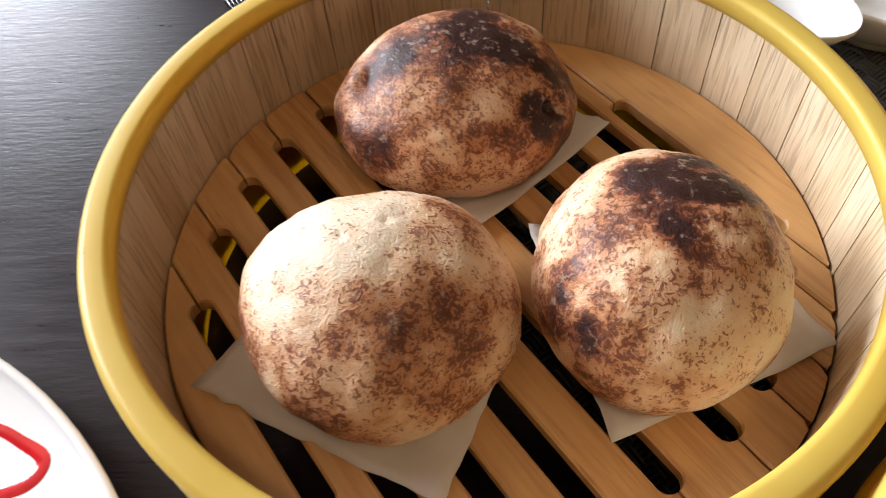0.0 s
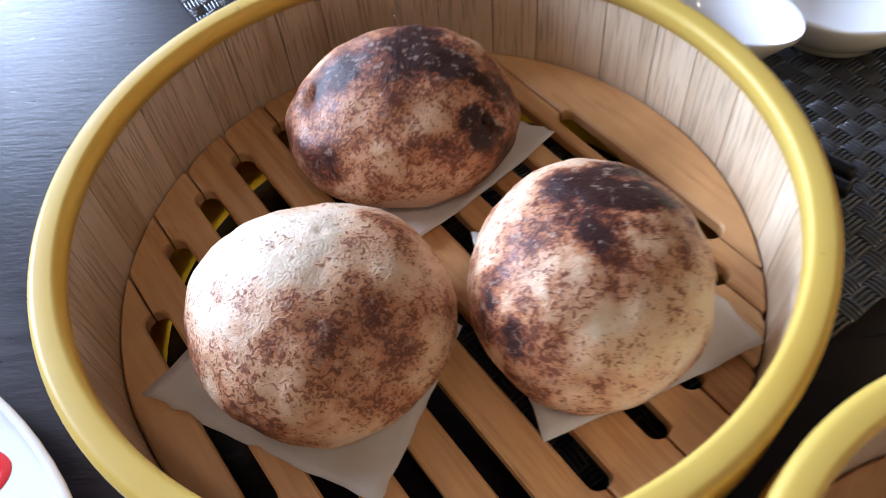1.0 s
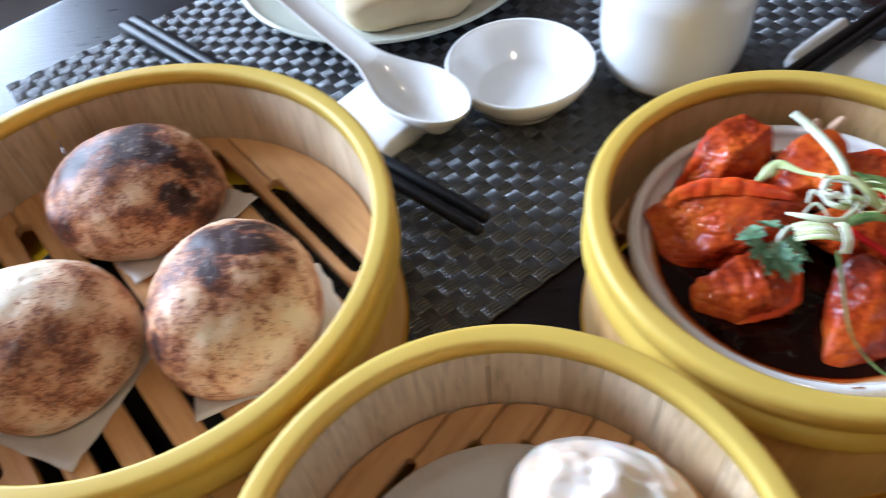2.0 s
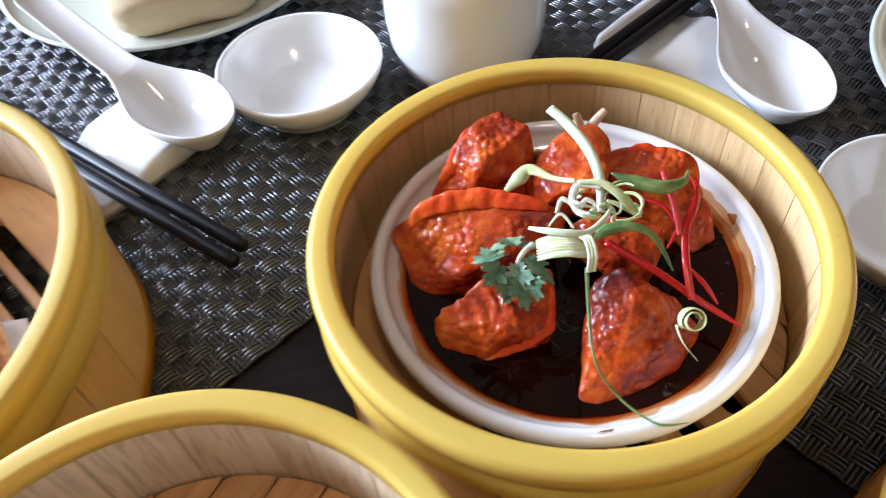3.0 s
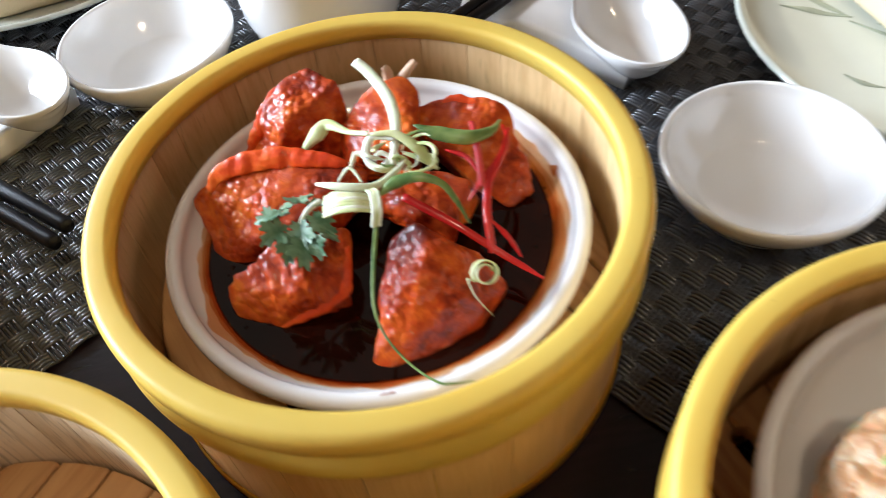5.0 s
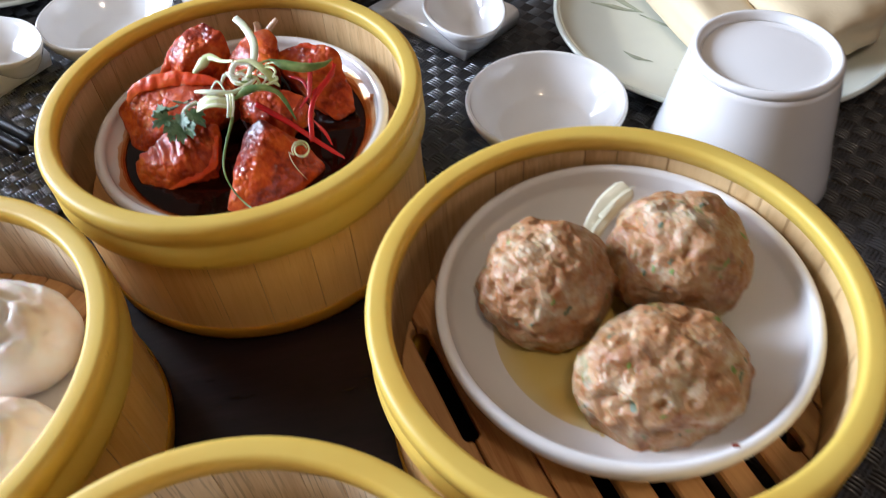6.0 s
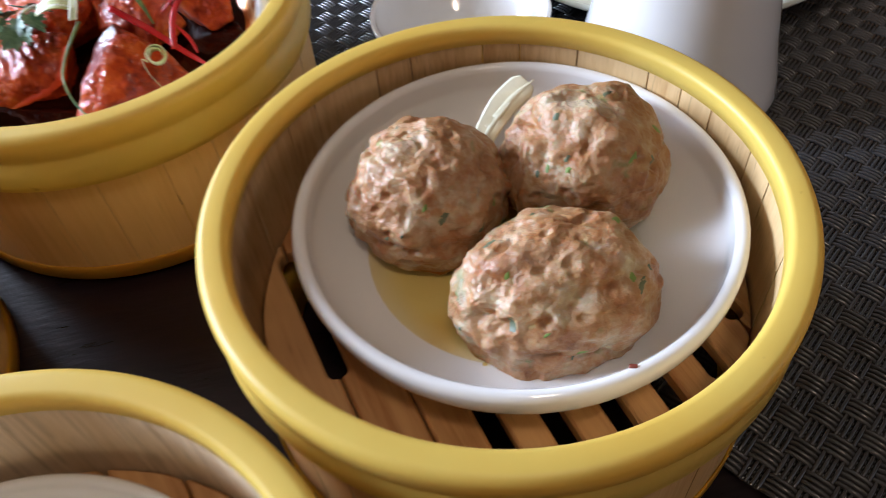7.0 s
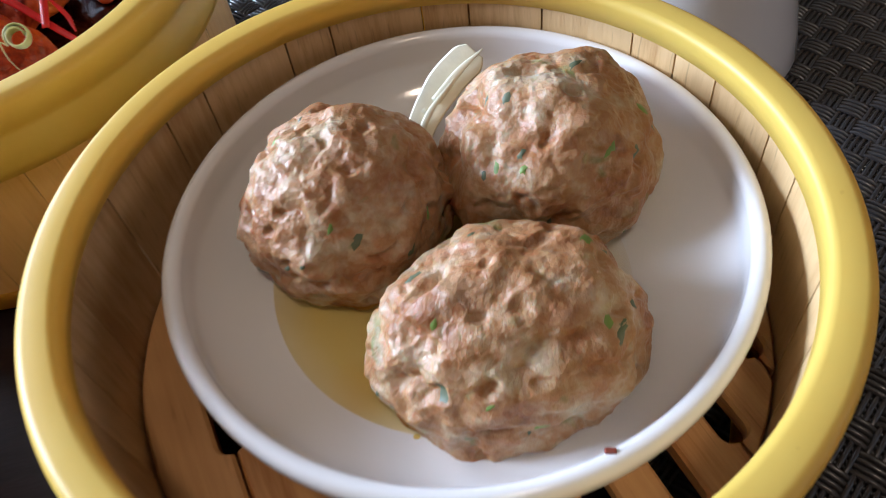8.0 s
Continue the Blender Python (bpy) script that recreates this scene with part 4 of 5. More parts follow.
def meatball(c, s, seed, label, flecks, spikes=()):
    bm = bmesh.new()
    bmesh.ops.create_icosphere(bm, subdivisions=7, radius=1)
    off = Vector((seed * 3.1, seed * 1.7, seed * 0.9))
    for v in bm.verts:
        v.co = lump(v.co.normalized(), s, off, spikes)
    ob = part("meatball", bm, MEATM, at=pose(*c))
    rng = random.Random(seed)
    for k in range(flecks):
        n = Vector((rng.uniform(-0.9, 0.9), rng.uniform(-1.0, 0.5), rng.uniform(-0.1, 0.9))).normalized()
        side = n.orthogonal().normalized()
        other = n.cross(side)
        a0, long_ = rng.uniform(0, 6.28), rng.uniform(0.05, 0.14)
        bm = bmesh.new()
        rim = []
        for i in range(9):
            a = 2 * math.pi * i / 9
            r = long_ * rng.uniform(0.3, 1.0)
            d = side * math.cos(a + a0) * r + other * math.sin(a + a0) * r * 0.5
            rim.append(bm.verts.new(lump((n + d).normalized(), s, off, spikes) - n * 0.00002))
        mid = bm.verts.new(lump(n, s, off, spikes) + n * 0.00045)
        for i in range(9):
            bm.faces.new((mid, rim[i], rim[(i + 1) % 9]))
        part("herb_fleck", bm, HERBS[k % 3 == 1], ob, "chopped green herb")
    return tagged(ob, label, "meatball", "meatballs in the dish")


meatball((0.3815, -0.1545, 0.0588), (0.0250, 0.0240, 0.0238), 4, "steamed beef meatball flecked with green herbs", 10, [((0.95, -0.25, 0.10), 0.26, 0.16)])
meatball((0.4325, -0.1545, 0.0585), (0.0266, 0.0258, 0.0240), 5, "steamed beef meatball flecked with green herbs", 14)
meatball((0.4080, -0.2005, 0.0575), (0.0295, 0.0248, 0.0218), 6, "broad steamed beef meatball flecked with green herbs", 18)


def liquid(name, colour, rough, depth_colour=None, clear=0.0):
    m, t, b = nodes_of(name)
    n = tex(t, coords(t), 35, 4)
    col = mixc(t, ramp(t, n, [(0.4, (0, 0, 0)), (0.7, (1, 1, 1))]), colour, depth_colour or colour)
    t.links.new(col, b.inputs["Base Color"])
    b.inputs["Roughness"].default_value = rough
    b.inputs["IOR"].default_value = 1.36
    b.inputs["Transmission Weight"].default_value = clear
    bump(t, b, tex(t, coords(t), 55, 2), 0.05, 0.001)
    return m


def tinted_sheet(name, a, c, shore=0.0):
    """A clear wet film that only tints what lies under it, less so where it runs out to its shore."""
    m, t, b = nodes_of(name)
    v = coords(t)
    clear = node(t, "BsdfTransparent")
    tint = mixc(t, ramp(t, tex(t, v, 40, 3), [(0.4, (0, 0, 0)), (0.65, (1, 1, 1))]), a, c)
    if shore:
        far = t.nodes.new("ShaderNodeVectorMath")
        far.operation = "LENGTH"
        t.links.new(v, far.inputs[0])
        tint = mixc(t, calc(t, "MULTIPLY", calc(t, "SUBTRACT", far.outputs["Value"], shore * 0.52), 3.2 / shore, clamp=True), tint, (0.99, 0.98, 0.95))
    t.links.new(tint, clear.inputs[0])
    gloss = node(t, "BsdfGlossy", Roughness=0.03)
    bp = node(t, "Bump", Strength=0.12, Distance=0.001)
    t.links.new(tex(t, v, 160, 3), bp.inputs["Height"])
    t.links.new(bp.outputs[0], gloss.inputs["Normal"])
    mx = node(t, "MixShader", Fac=0.045)
    t.links.new(clear.outputs[0], mx.inputs[1])
    t.links.new(gloss.outputs[0], mx.inputs[2])
    t.links.new(mx.outputs[0], t.nodes["Material Output"].inputs[0])
    return m


prof_m = bowl_profile(0.0681, 0.029, 0.042, 0.0035, 0.0022, 2.5)
BUBBLE = plain("foam_bubble", (0.80, 0.74, 0.62), 0.08, coat=0.8)
LEVEL = 0.0104
wet = next(r / 10000 for r in range(300, 680) if inside_height(prof_m, r / 10000) > LEVEL)
BROTH = tinted_sheet("clear_broth", (0.94, 0.83, 0.45), (0.90, 0.71, 0.25), wet)
broth = part("broth", lathe([(0, LEVEL), (0.02, LEVEL), (wet - 0.0012, LEVEL), (wet, LEVEL + 0.0003)], 80, closed=False), BROTH, at=pose(MX - 0.0090, MY - 0.0060, FLOOR_Z))
foam = random.Random(3)
for k in range(18):
    a, r = 2.165 + foam.uniform(-0.07, 0.07), 0.0605 + foam.uniform(-0.0018, 0.0018)
    size = foam.uniform(0.0003, 0.0006)
    part("bubble", lathe([(0, size), (size * 0.7, size * 0.7), (size, 0.0)], 10, closed=False), BUBBLE, broth, at=pose(r * math.cos(a), r * math.sin(a), inside_height(prof_m, r)))
for k in range(22):
    x, y = 0.3855 - MX + 0.0090 + foam.uniform(-0.0035, 0.0030), -0.2105 - MY + 0.0060 + foam.uniform(-0.0050, 0.0050)
    size = foam.uniform(0.0003, 0.0008)
    part("bubble", lathe([(0, size * 0.8), (size * 0.7, size * 0.55), (size, 0.0)], 10, closed=False), BROTH, broth, at=pose(x, y, LEVEL + 0.0002))
tagged(broth, "shallow pool of clear yellow broth under the meatballs", "broth")
SKIN = plain("bean_curd_skin", (0.82, 0.80, 0.60), 0.3, mottle=0.2, scale=120, bump_scale=300, bump_amount=0.2)
def curd(pts, half, widths):
    return sweep([(0.3985 + x, -0.1767 + y, z) for x, y, z in pts], oval(half, 0.0003, 12), 8, widths, up=(-0.1, -0.6, 0.8))


sk = part("bean_curd_skin", curd([(0.0010, 0.0300, 0.0500), (0.0050, 0.0385, 0.0600), (0.0140, 0.0460, 0.0670), (0.0215, 0.0492, 0.0708), (0.0240, 0.0503, 0.0722)], 0.0047, [0.5, 0.75, 1.0, 1.0, 0.6]), SKIN)
for pts, w in (([(0.0075, 0.0420, 0.0632), (0.0150, 0.0480, 0.0683), (0.0228, 0.0512, 0.0727)], 0.0011),
               ([(0.0110, 0.0432, 0.0652), (0.0185, 0.0467, 0.0698), (0.0258, 0.0487, 0.0735)], 0.0010),
               ([(0.0030, 0.0365, 0.0560), (0.0085, 0.0405, 0.0640), (0.0170, 0.0450, 0.0695)], 0.0008)):
    part("fibre", curd(pts, w, [1.2, 1.0, 0.2]), SKIN, sk, "loose fibre of bean curd skin")
tagged(sk, "pale strip of bean curd skin between the meatballs", "bean curd")
CRUMB = plain("brown_crumb", (0.22, 0.05, 0.03), 0.5, mottle=0.3, scale=300)
cr = part("crumb", cushion(0.0011, 0.0006, 0.0004, 7), CRUMB, at=pose(0.4166, -0.2335, FLOOR_Z + 0.0288, 0, 0, -20))
tagged(cr, "small brown crumb on the rim of the dish", "crumb")

# ---------------------------------------------------------------- braised wings
def glaze(name, stops, goose):
    """Wet braised skin: blotched colour, goose pimples and a clear glaze."""
    m, t, b = nodes_of(name)
    v = coords(t)
    broad, mid, fine = tex(t, v, 64, 4, 0.6, 0.4), tex(t, v, 330, 4, 0.62, 0.6), tex(t, v, 1100, 3)
    col = ramp(t, calc(t, "ADD", calc(t, "MULTIPLY", broad, 0.72), calc(t, "MULTIPLY", mid, 0.28)), stops)
    t.links.new(col, b.inputs["Base Color"])
    t.links.new(calc(t, "ADD", 0.35, calc(t, "MULTIPLY", fine, 0.2)), b.inputs["Roughness"])
    b.inputs["Specular IOR Level"].default_value = 0.1
    b.inputs["Subsurface Weight"].default_value = 0.12
    b.inputs["Subsurface Radius"].default_value = (0.004, 0.0008, 0.0003)
    b.inputs["Coat Weight"].default_value = 0.65
    b.inputs["Coat IOR"].default_value = 1.42
    b.inputs["Coat Roughness"].default_value = 0.04
    cells = node(t, "TexVoronoi", Scale=430.0, Randomness=1.0)
    t.links.new(v, cells.inputs["Vector"])
    pimple = calc(t, "MULTIPLY", calc(t, "SUBTRACT", 0.8, cells.outputs["Distance"]), goose)
    relief = calc(t, "ADD", calc(t, "ADD", calc(t, "MULTIPLY", mid, 0.30), calc(t, "MULTIPLY", fine, 0.12)), calc(t, "MULTIPLY", pimple, ramp(t, tex(t, v, 90, 2), [(0.40, (0, 0, 0)), (0.55, (1, 1, 1))])))
    bump(t, b, relief, 0.55, 0.0020)
    wet_skin = node(t, "Bump", Strength=0.52, Distance=0.0018)
    t.links.new(relief, wet_skin.inputs["Height"])
    t.links.new(wet_skin.outputs[0], b.inputs["Coat Normal"])
    return m


GLAZE = glaze("braised_skin", [(0.34, (0.10, 0.007, 0.0015)), (0.42, (0.24, 0.021, 0.002)), (0.51, (0.44, 0.052, 0.004)), (0.60, (0.60, 0.110, 0.008)), (0.72, (0.74, 0.23, 0.018))], 0.9)
FOLD = glaze("thin_orange_skin", [(0.34, (0.48, 0.030, 0.004)), (0.50, (0.68, 0.070, 0.006)), (0.68, (0.78, 0.17, 0.016))], 0.1)
SAUCE = liquid("dark_sauce", (0.006, 0.0012, 0.0006), 0.04, (0.020, 0.0032, 0.0012), 0.0)
BONE = plain("bare_bone", (0.70, 0.46, 0.30), 0.35, mottle=0.3, scale=200, bump_scale=400)
SX, SY = 0.2721, -0.0267
sauce = part("sauce", lathe([(0, 0.0152), (0.0575, 0.0152), (0.0602, 0.0157), (0.0604, 0.0150), (0.056, 0.010), (0.04, 0.0075), (0, 0.0072)], 96, closed=False), SAUCE, at=pose(WX, WY, FLOOR_Z))
rng_s = random.Random(8)
for k in range(40):
    a = rng_s.choice((rng_s.uniform(-0.5, 0.6), rng_s.uniform(2.6, 4.0)))
    r = rng_s.uniform(0.048, 0.0585)
    size = rng_s.uniform(0.0004, 0.0009)
    part("bubble", lathe([(0, size * 0.7), (size * 0.6, size * 0.55), (size, 0.0)], 10, closed=False), SAUCE, sauce, at=pose(r * math.cos(a), r * math.sin(a), 0.0152))
prof_w = bowl_profile(0.0686, 0.0245, 0.040, 0.005, 0.0026, 2.4)
STAIN = tinted_sheet("sauce_edge", (0.82, 0.55, 0.34), (0.90, 0.72, 0.52))
for k, reach in enumerate((0.0008, 0.0016, 0.0026)):
    bm = bmesh.new()
    rows = []
    for i in range(120):
        a = 2 * math.pi * i / 120
        c = Vector((math.cos(a) * 4, math.sin(a) * 4, k * 3.0))
        wide = reach * (0.8 + 1.3 * max(0.0, noise.noise(c)) + 0.5 * noise.noise(c * 4) + 0.25 * math.cos(a - 3.9) + 1.3 * max(0.0, math.cos(a - 0.05)) ** 2)
        rows.append([])
        for e in (0.0, 0.5, 1.0):
            r = 0.0564 + (wide + 0.0006) * e
            rows[-1].append(bm.verts.new((r * math.cos(a), r * math.sin(a), inside_height(prof_w, r) + 0.00016 * (k + 1))))
    for a, b in zip(rows, rows[1:] + rows[:1]):
        for i in range(2):
            bm.faces.new((a[i], a[i + 1], b[i + 1], b[i]))
    bmesh.ops.recalc_face_normals(bm, faces=bm.faces)
    part("sauce_edge", bm, STAIN, wing_bowl, "thin brown edge of sauce")
FILM = liquid("sauce_film", (0.30, 0.085, 0.025), 0.12, (0.50, 0.22, 0.09))
for pts, w in (([(-0.0105, -0.0652), (-0.0085, -0.0656), (-0.0060, -0.0650)], [0.0002, 0.0009, 0.0002]),
               ([(0.0612, 0.0035), (0.0618, 0.0058), (0.0612, 0.0085)], [0.0003, 0.0011, 0.0003])):
    part("sauce_smear", on_plate(prof_w, pts, w, 0.0003), FILM, wing_bowl, "brown smear of sauce")
tagged(sauce, "pool of dark brown braising sauce in the bowl", "sauce")


def hull_planes(points, mid):
    """Outward planes of the convex hull of some points, as normal over distance from its middle."""
    bm = bmesh.new()
    for p in points:
        bm.verts.new(Vector(p) - mid)
    bmesh.ops.convex_hull(bm, input=bm.verts)
    bmesh.ops.dissolve_limit(bm, angle_limit=radians(14), verts=bm.verts, edges=bm.edges)
    bm.normal_update()
    planes = []
    for f in bm.faces:
        d = f.normal.dot(f.calc_center_median())
        if abs(d) > 1e-5:
            planes.append(f.normal / d)
    bm.free()
    return planes


def wing(corners, seed, label, fold=None, bones=(), ribs=0.0, rib_way=(1, 0.3, 0), round_=20, fold_half=0.0026, spikes=()):
    """A joint of wing: a rounded, faceted piece of meat, pimpled skin, a thin scalloped fold and bone ends."""
    mid = sum((Vector(p) for p in corners), Vector()) / len(corners)
    planes = hull_planes(corners, mid)
    off = Vector((seed * 2.3, seed * 1.1, seed * 4.7))
    way = Vector(rib_way).normalized()
    bm = bmesh.new()
    bmesh.ops.create_icosphere(bm, subdivisions=6, radius=1)
    for v in bm.verts:
        n = v.co.normalized()
        r = 1.09 / sum(max(0.0, n.dot(p)) ** round_ for p in planes) ** (1 / round_)
        q = (mid + n * r) * 1000
        r += 0.0018 * noise.noise(q * 0.10 + off) + 0.0006 * noise.noise(q * 0.22 + off) + 0.00022 * noise.noise(q * 0.5 + off)
        if ribs:
            r += ribs * math.sin(q.dot(way) * 1.45 + 2.0 * noise.noise(q * 0.12 + off)) * max(0.0, 0.55 + noise.noise(q * 0.1 - off))
        for p, w, k in spikes:
            e = ((mid + n * r) - Vector(p)).length / w
            r += k * max(0.0, 1 - e) ** 1.5
        v.co = Vector((SX, SY, 0)) + mid + n * r
    t = thing("chicken_wing", pose(0, 0, 0), label, "chicken wing", "braised wings in the bowl")
    part("meat", bm, GLAZE, t)
    if fold:
        pts = [(SX + x, SY + y, z - 0.0010) for x, y, z in fold]
        bm = sweep(pts, oval(fold_half, 0.0010, 16), 24, [0.35, 0.8, 1.0, 1.0, 0.8, 0.3], up=(-0.1, -0.62, 0.78))
        bm.normal_update()
        for i, v in enumerate(bm.verts):
            q = v.co * 1000
            out = 1.0 if 5 <= i % 16 <= 11 else 0.35
            v.co += v.normal * (out * 0.00013 * math.sin(i // 16 * 0.62 + 3.0 * noise.noise(q * 0.1)) * (0.7 + noise.noise(q * 0.15)) + 0.0008 * noise.noise(q * 0.22 + off))
        part("skin_fold", bm, FOLD, t, "scalloped fold of orange skin")
    for pts in bones:
        part("bone", sweep([(SX + x, SY + y, z) for x, y, z in pts], oval(0.0017, 0.0013, 10), 6, [1.2, 1.0, 0.75]), BONE, t, "pale bare bone tip")
    return t


wing([(-0.0384, 0.0417, 0.058), (-0.0296, 0.0430, 0.072), (-0.0209, 0.0530, 0.0775), (-0.0109, 0.0530, 0.0800), (-0.0034, 0.0442, 0.0785), (-0.0009, 0.0430, 0.072), (-0.0134, 0.0367, 0.060),
      (-0.0234, 0.0342, 0.0735), (-0.0300, 0.0280, 0.048), (-0.0080, 0.0300, 0.048), (-0.0360, 0.0440, 0.050), (-0.0080, 0.0500, 0.055)], 1,
     "glossy red braised chicken wing standing against the bowl", [(-0.0400, 0.0395, 0.0570), (-0.0345, 0.0410, 0.0660), (-0.0300, 0.0440, 0.0715), (-0.0255, 0.0490, 0.0755), (-0.0205, 0.0528, 0.0785)], fold_half=0.0024)
wing([(-0.0545, 0.0217, 0.060), (-0.0496, 0.0217, 0.066), (-0.0446, 0.0230, 0.071), (-0.0246, 0.0192, 0.0750), (-0.0059, 0.0105, 0.0750), (-0.0009, 0.0080, 0.071), (-0.0259, -0.0020, 0.066),
      (-0.0446, 0.0017, 0.055), (-0.0521, 0.0030, 0.050), (-0.0100, -0.0020, 0.062), (-0.0500, 0.0200, 0.046), (-0.0040, 0.0140, 0.050), (-0.0300, -0.0040, 0.050)], 2,
     "glossy red braised chicken wing with a scalloped skin edge", [(-0.0505, 0.0195, 0.0680), (-0.0446, 0.0212, 0.0730), (-0.0346, 0.0200, 0.0757), (-0.0246, 0.0175, 0.0772), (-0.0150, 0.0135, 0.0776), (-0.0050, 0.0090, 0.0768)],
     fold_half=0.0036, spikes=(((-0.0560, 0.0210, 0.0620), 0.007, 0.0035), ((-0.0540, 0.0150, 0.0570), 0.005, 0.0020)))
wing([(0.0091, 0.0404, 0.078), (0.0192, 0.0380, 0.081), (0.0229, 0.0330, 0.078), (0.0154, 0.0155, 0.072), (0.0004, 0.0217, 0.069), (-0.0059, 0.0342, 0.062), (-0.0021, 0.0367, 0.070),
      (0.0180, 0.0180, 0.055), (-0.0040, 0.0250, 0.052), (0.0200, 0.0400, 0.055), (0.0020, 0.0420, 0.058)], 3,
     "orange braised chicken wing with a bare bone tip", bones=([(0.0175, 0.0400, 0.0770), (0.0219, 0.0420, 0.0805), (0.0250, 0.0435, 0.0825)], [(0.0150, 0.0410, 0.0770), (0.0150, 0.0434, 0.0805), (0.0143, 0.0446, 0.0820)]))
wing([(0.0216, 0.0317, 0.069), (0.0354, 0.0317, 0.0745), (0.0504, 0.0205, 0.0735), (0.0504, 0.0180, 0.068), (0.0510, 0.0105, 0.056), (0.0329, 0.0142, 0.068), (0.0240, 0.0200, 0.066),
      (0.0250, 0.0300, 0.050), (0.0480, 0.0200, 0.050), (0.0350, 0.0120, 0.052), (0.0440, 0.0060, 0.056), (0.0530, 0.0010, 0.0545), (0.0440, -0.0030, 0.0520)], 4,
     "dark red braised chicken wing beside the chillies", [(0.0225, 0.0310, 0.0680), (0.0290, 0.0312, 0.0720), (0.0354, 0.0304, 0.0745), (0.0430, 0.0252, 0.0745), (0.0500, 0.0195, 0.0730)], fold_half=0.0016, ribs=0.0004, rib_way=(0.4, 1, 0))
wing([(-0.0484, -0.0146, 0.057), (-0.0296, -0.0095, 0.069), (-0.0134, -0.0095, 0.069), (-0.0096, -0.0108, 0.066), (-0.0134, -0.0265, 0.058), (-0.0359, -0.0285, 0.051), (-0.0475, -0.0208, 0.052),
      (-0.0246, -0.0240, 0.0640), (-0.0450, -0.0130, 0.047), (-0.0120, -0.0100, 0.050), (-0.0140, -0.0255, 0.050), (-0.0350, -0.0275, 0.047)], 5,
     "glossy red braised chicken wing half sunk in the sauce",
     [(-0.0096, -0.0115, 0.0670), (-0.0115, -0.0190, 0.0640), (-0.0140, -0.0262, 0.0590), (-0.0246, -0.0283, 0.0555), (-0.0355, -0.0292, 0.0520)], fold_half=0.0020, ribs=0.00055, rib_way=(1, 0.25, 0))
wing([(0.0116, -0.0183, 0.0725), (0.0192, -0.0283, 0.0695), (0.0225, -0.0420, 0.060), (0.0212, -0.0458, 0.053), (0.0091, -0.0500, 0.0510), (-0.0034, -0.0525, 0.050), (-0.0092, -0.0490, 0.0510),
      (-0.0034, -0.0370, 0.0610), (0.0116, -0.0345, 0.0710), (0.0024, -0.0190, 0.0640), (0.0290, -0.0270, 0.0600), (0.0310, -0.0370, 0.0540), (0.0340, -0.0330, 0.0510), (-0.0080, -0.0450, 0.046), (0.0200, -0.0450, 0.046), (0.0120, -0.0160, 0.055), (0.0000, -0.0300, 0.050)], 6,
     "thick red braised chicken wing half sunk in the sauce", [(0.0180, -0.0215, 0.0690), (0.0215, -0.0290, 0.0660), (0.0238, -0.0370, 0.0600), (0.0232, -0.0430, 0.0540)], fold_half=0.0014)
wing([(0.0154, 0.0054, 0.0725), (0.0304, -0.0033, 0.069), (0.0241, -0.0133, 0.066), (0.0029, 0.0067, 0.067), (0.0000, 0.0000, 0.060), (0.0340, 0.0000, 0.056), (0.0200, -0.0160, 0.055),
      (0.0100, 0.0120, 0.055), (0.0060, -0.0060, 0.066)], 7, "small braised chicken wing under the garnish")

# ---------------------------------------------------------------- garnish
def leafy(name, a, b, rough=0.35, scale=60):
    m, t, bs = nodes_of(name)
    v = coords(t)
    col = mixc(t, ramp(t, tex(t, v, scale, 3), [(0.4, (0, 0, 0)), (0.62, (1, 1, 1))]), a, b)
    t.links.new(col, bs.inputs["Base Color"])
    bs.inputs["Roughness"].default_value = rough
    bs.inputs["Subsurface Weight"].default_value = 0.15
    bs.inputs["Subsurface Radius"].default_value = (0.002, 0.002, 0.001)
    bump(t, bs, tex(t, coords(t, (1, 1, 1)), 700, 2), 0.15, 0.0005)
    return m


WHITEG = leafy("scallion_white", (0.80, 0.82, 0.68), (0.68, 0.74, 0.50))
PALEG = leafy("scallion_pale", (0.68, 0.70, 0.40), (0.50, 0.58, 0.24), scale=140)
DARKG = leafy("scallion_green", (0.08, 0.16, 0.04), (0.24, 0.33, 0.10), scale=120)
CILM = leafy("coriander", (0.075, 0.17, 0.085), (0.19, 0.31, 0.18), scale=220, rough=0.45)
CHILI = leafy("chilli_skin", (0.58, 0.018, 0.014), (0.42, 0.008, 0.008), 0.16)
CHILIP = leafy("chilli_inside", (0.62, 0.06, 0.06), (0.50, 0.03, 0.03), 0.22)


def rel(pts):
    return [(SX + x, SY + y, z) for x, y, z in pts]


def ribbon(half, thick):
    """Section of a thin arched strip."""
    xs = (-1, -0.6, -0.2, 0.2, 0.6, 1)
    top = [(half * x, half * 0.35 * (1 - x * x)) for x in xs]
    return top + [(x, z - thick) for x, z in top[::-1]]


def strip(name, pts, half, thick, mat, label, category, widths=None, up=(0, -0.5, 0.85), twist=0.0, n=9):
    ob = part(name, sweep(rel(pts), ribbon(half, thick), n, widths or [0.6, 1, 1, 0.7], up=up, twist=twist), mat)
    return tagged(ob, label, category, "garnish on the wings")


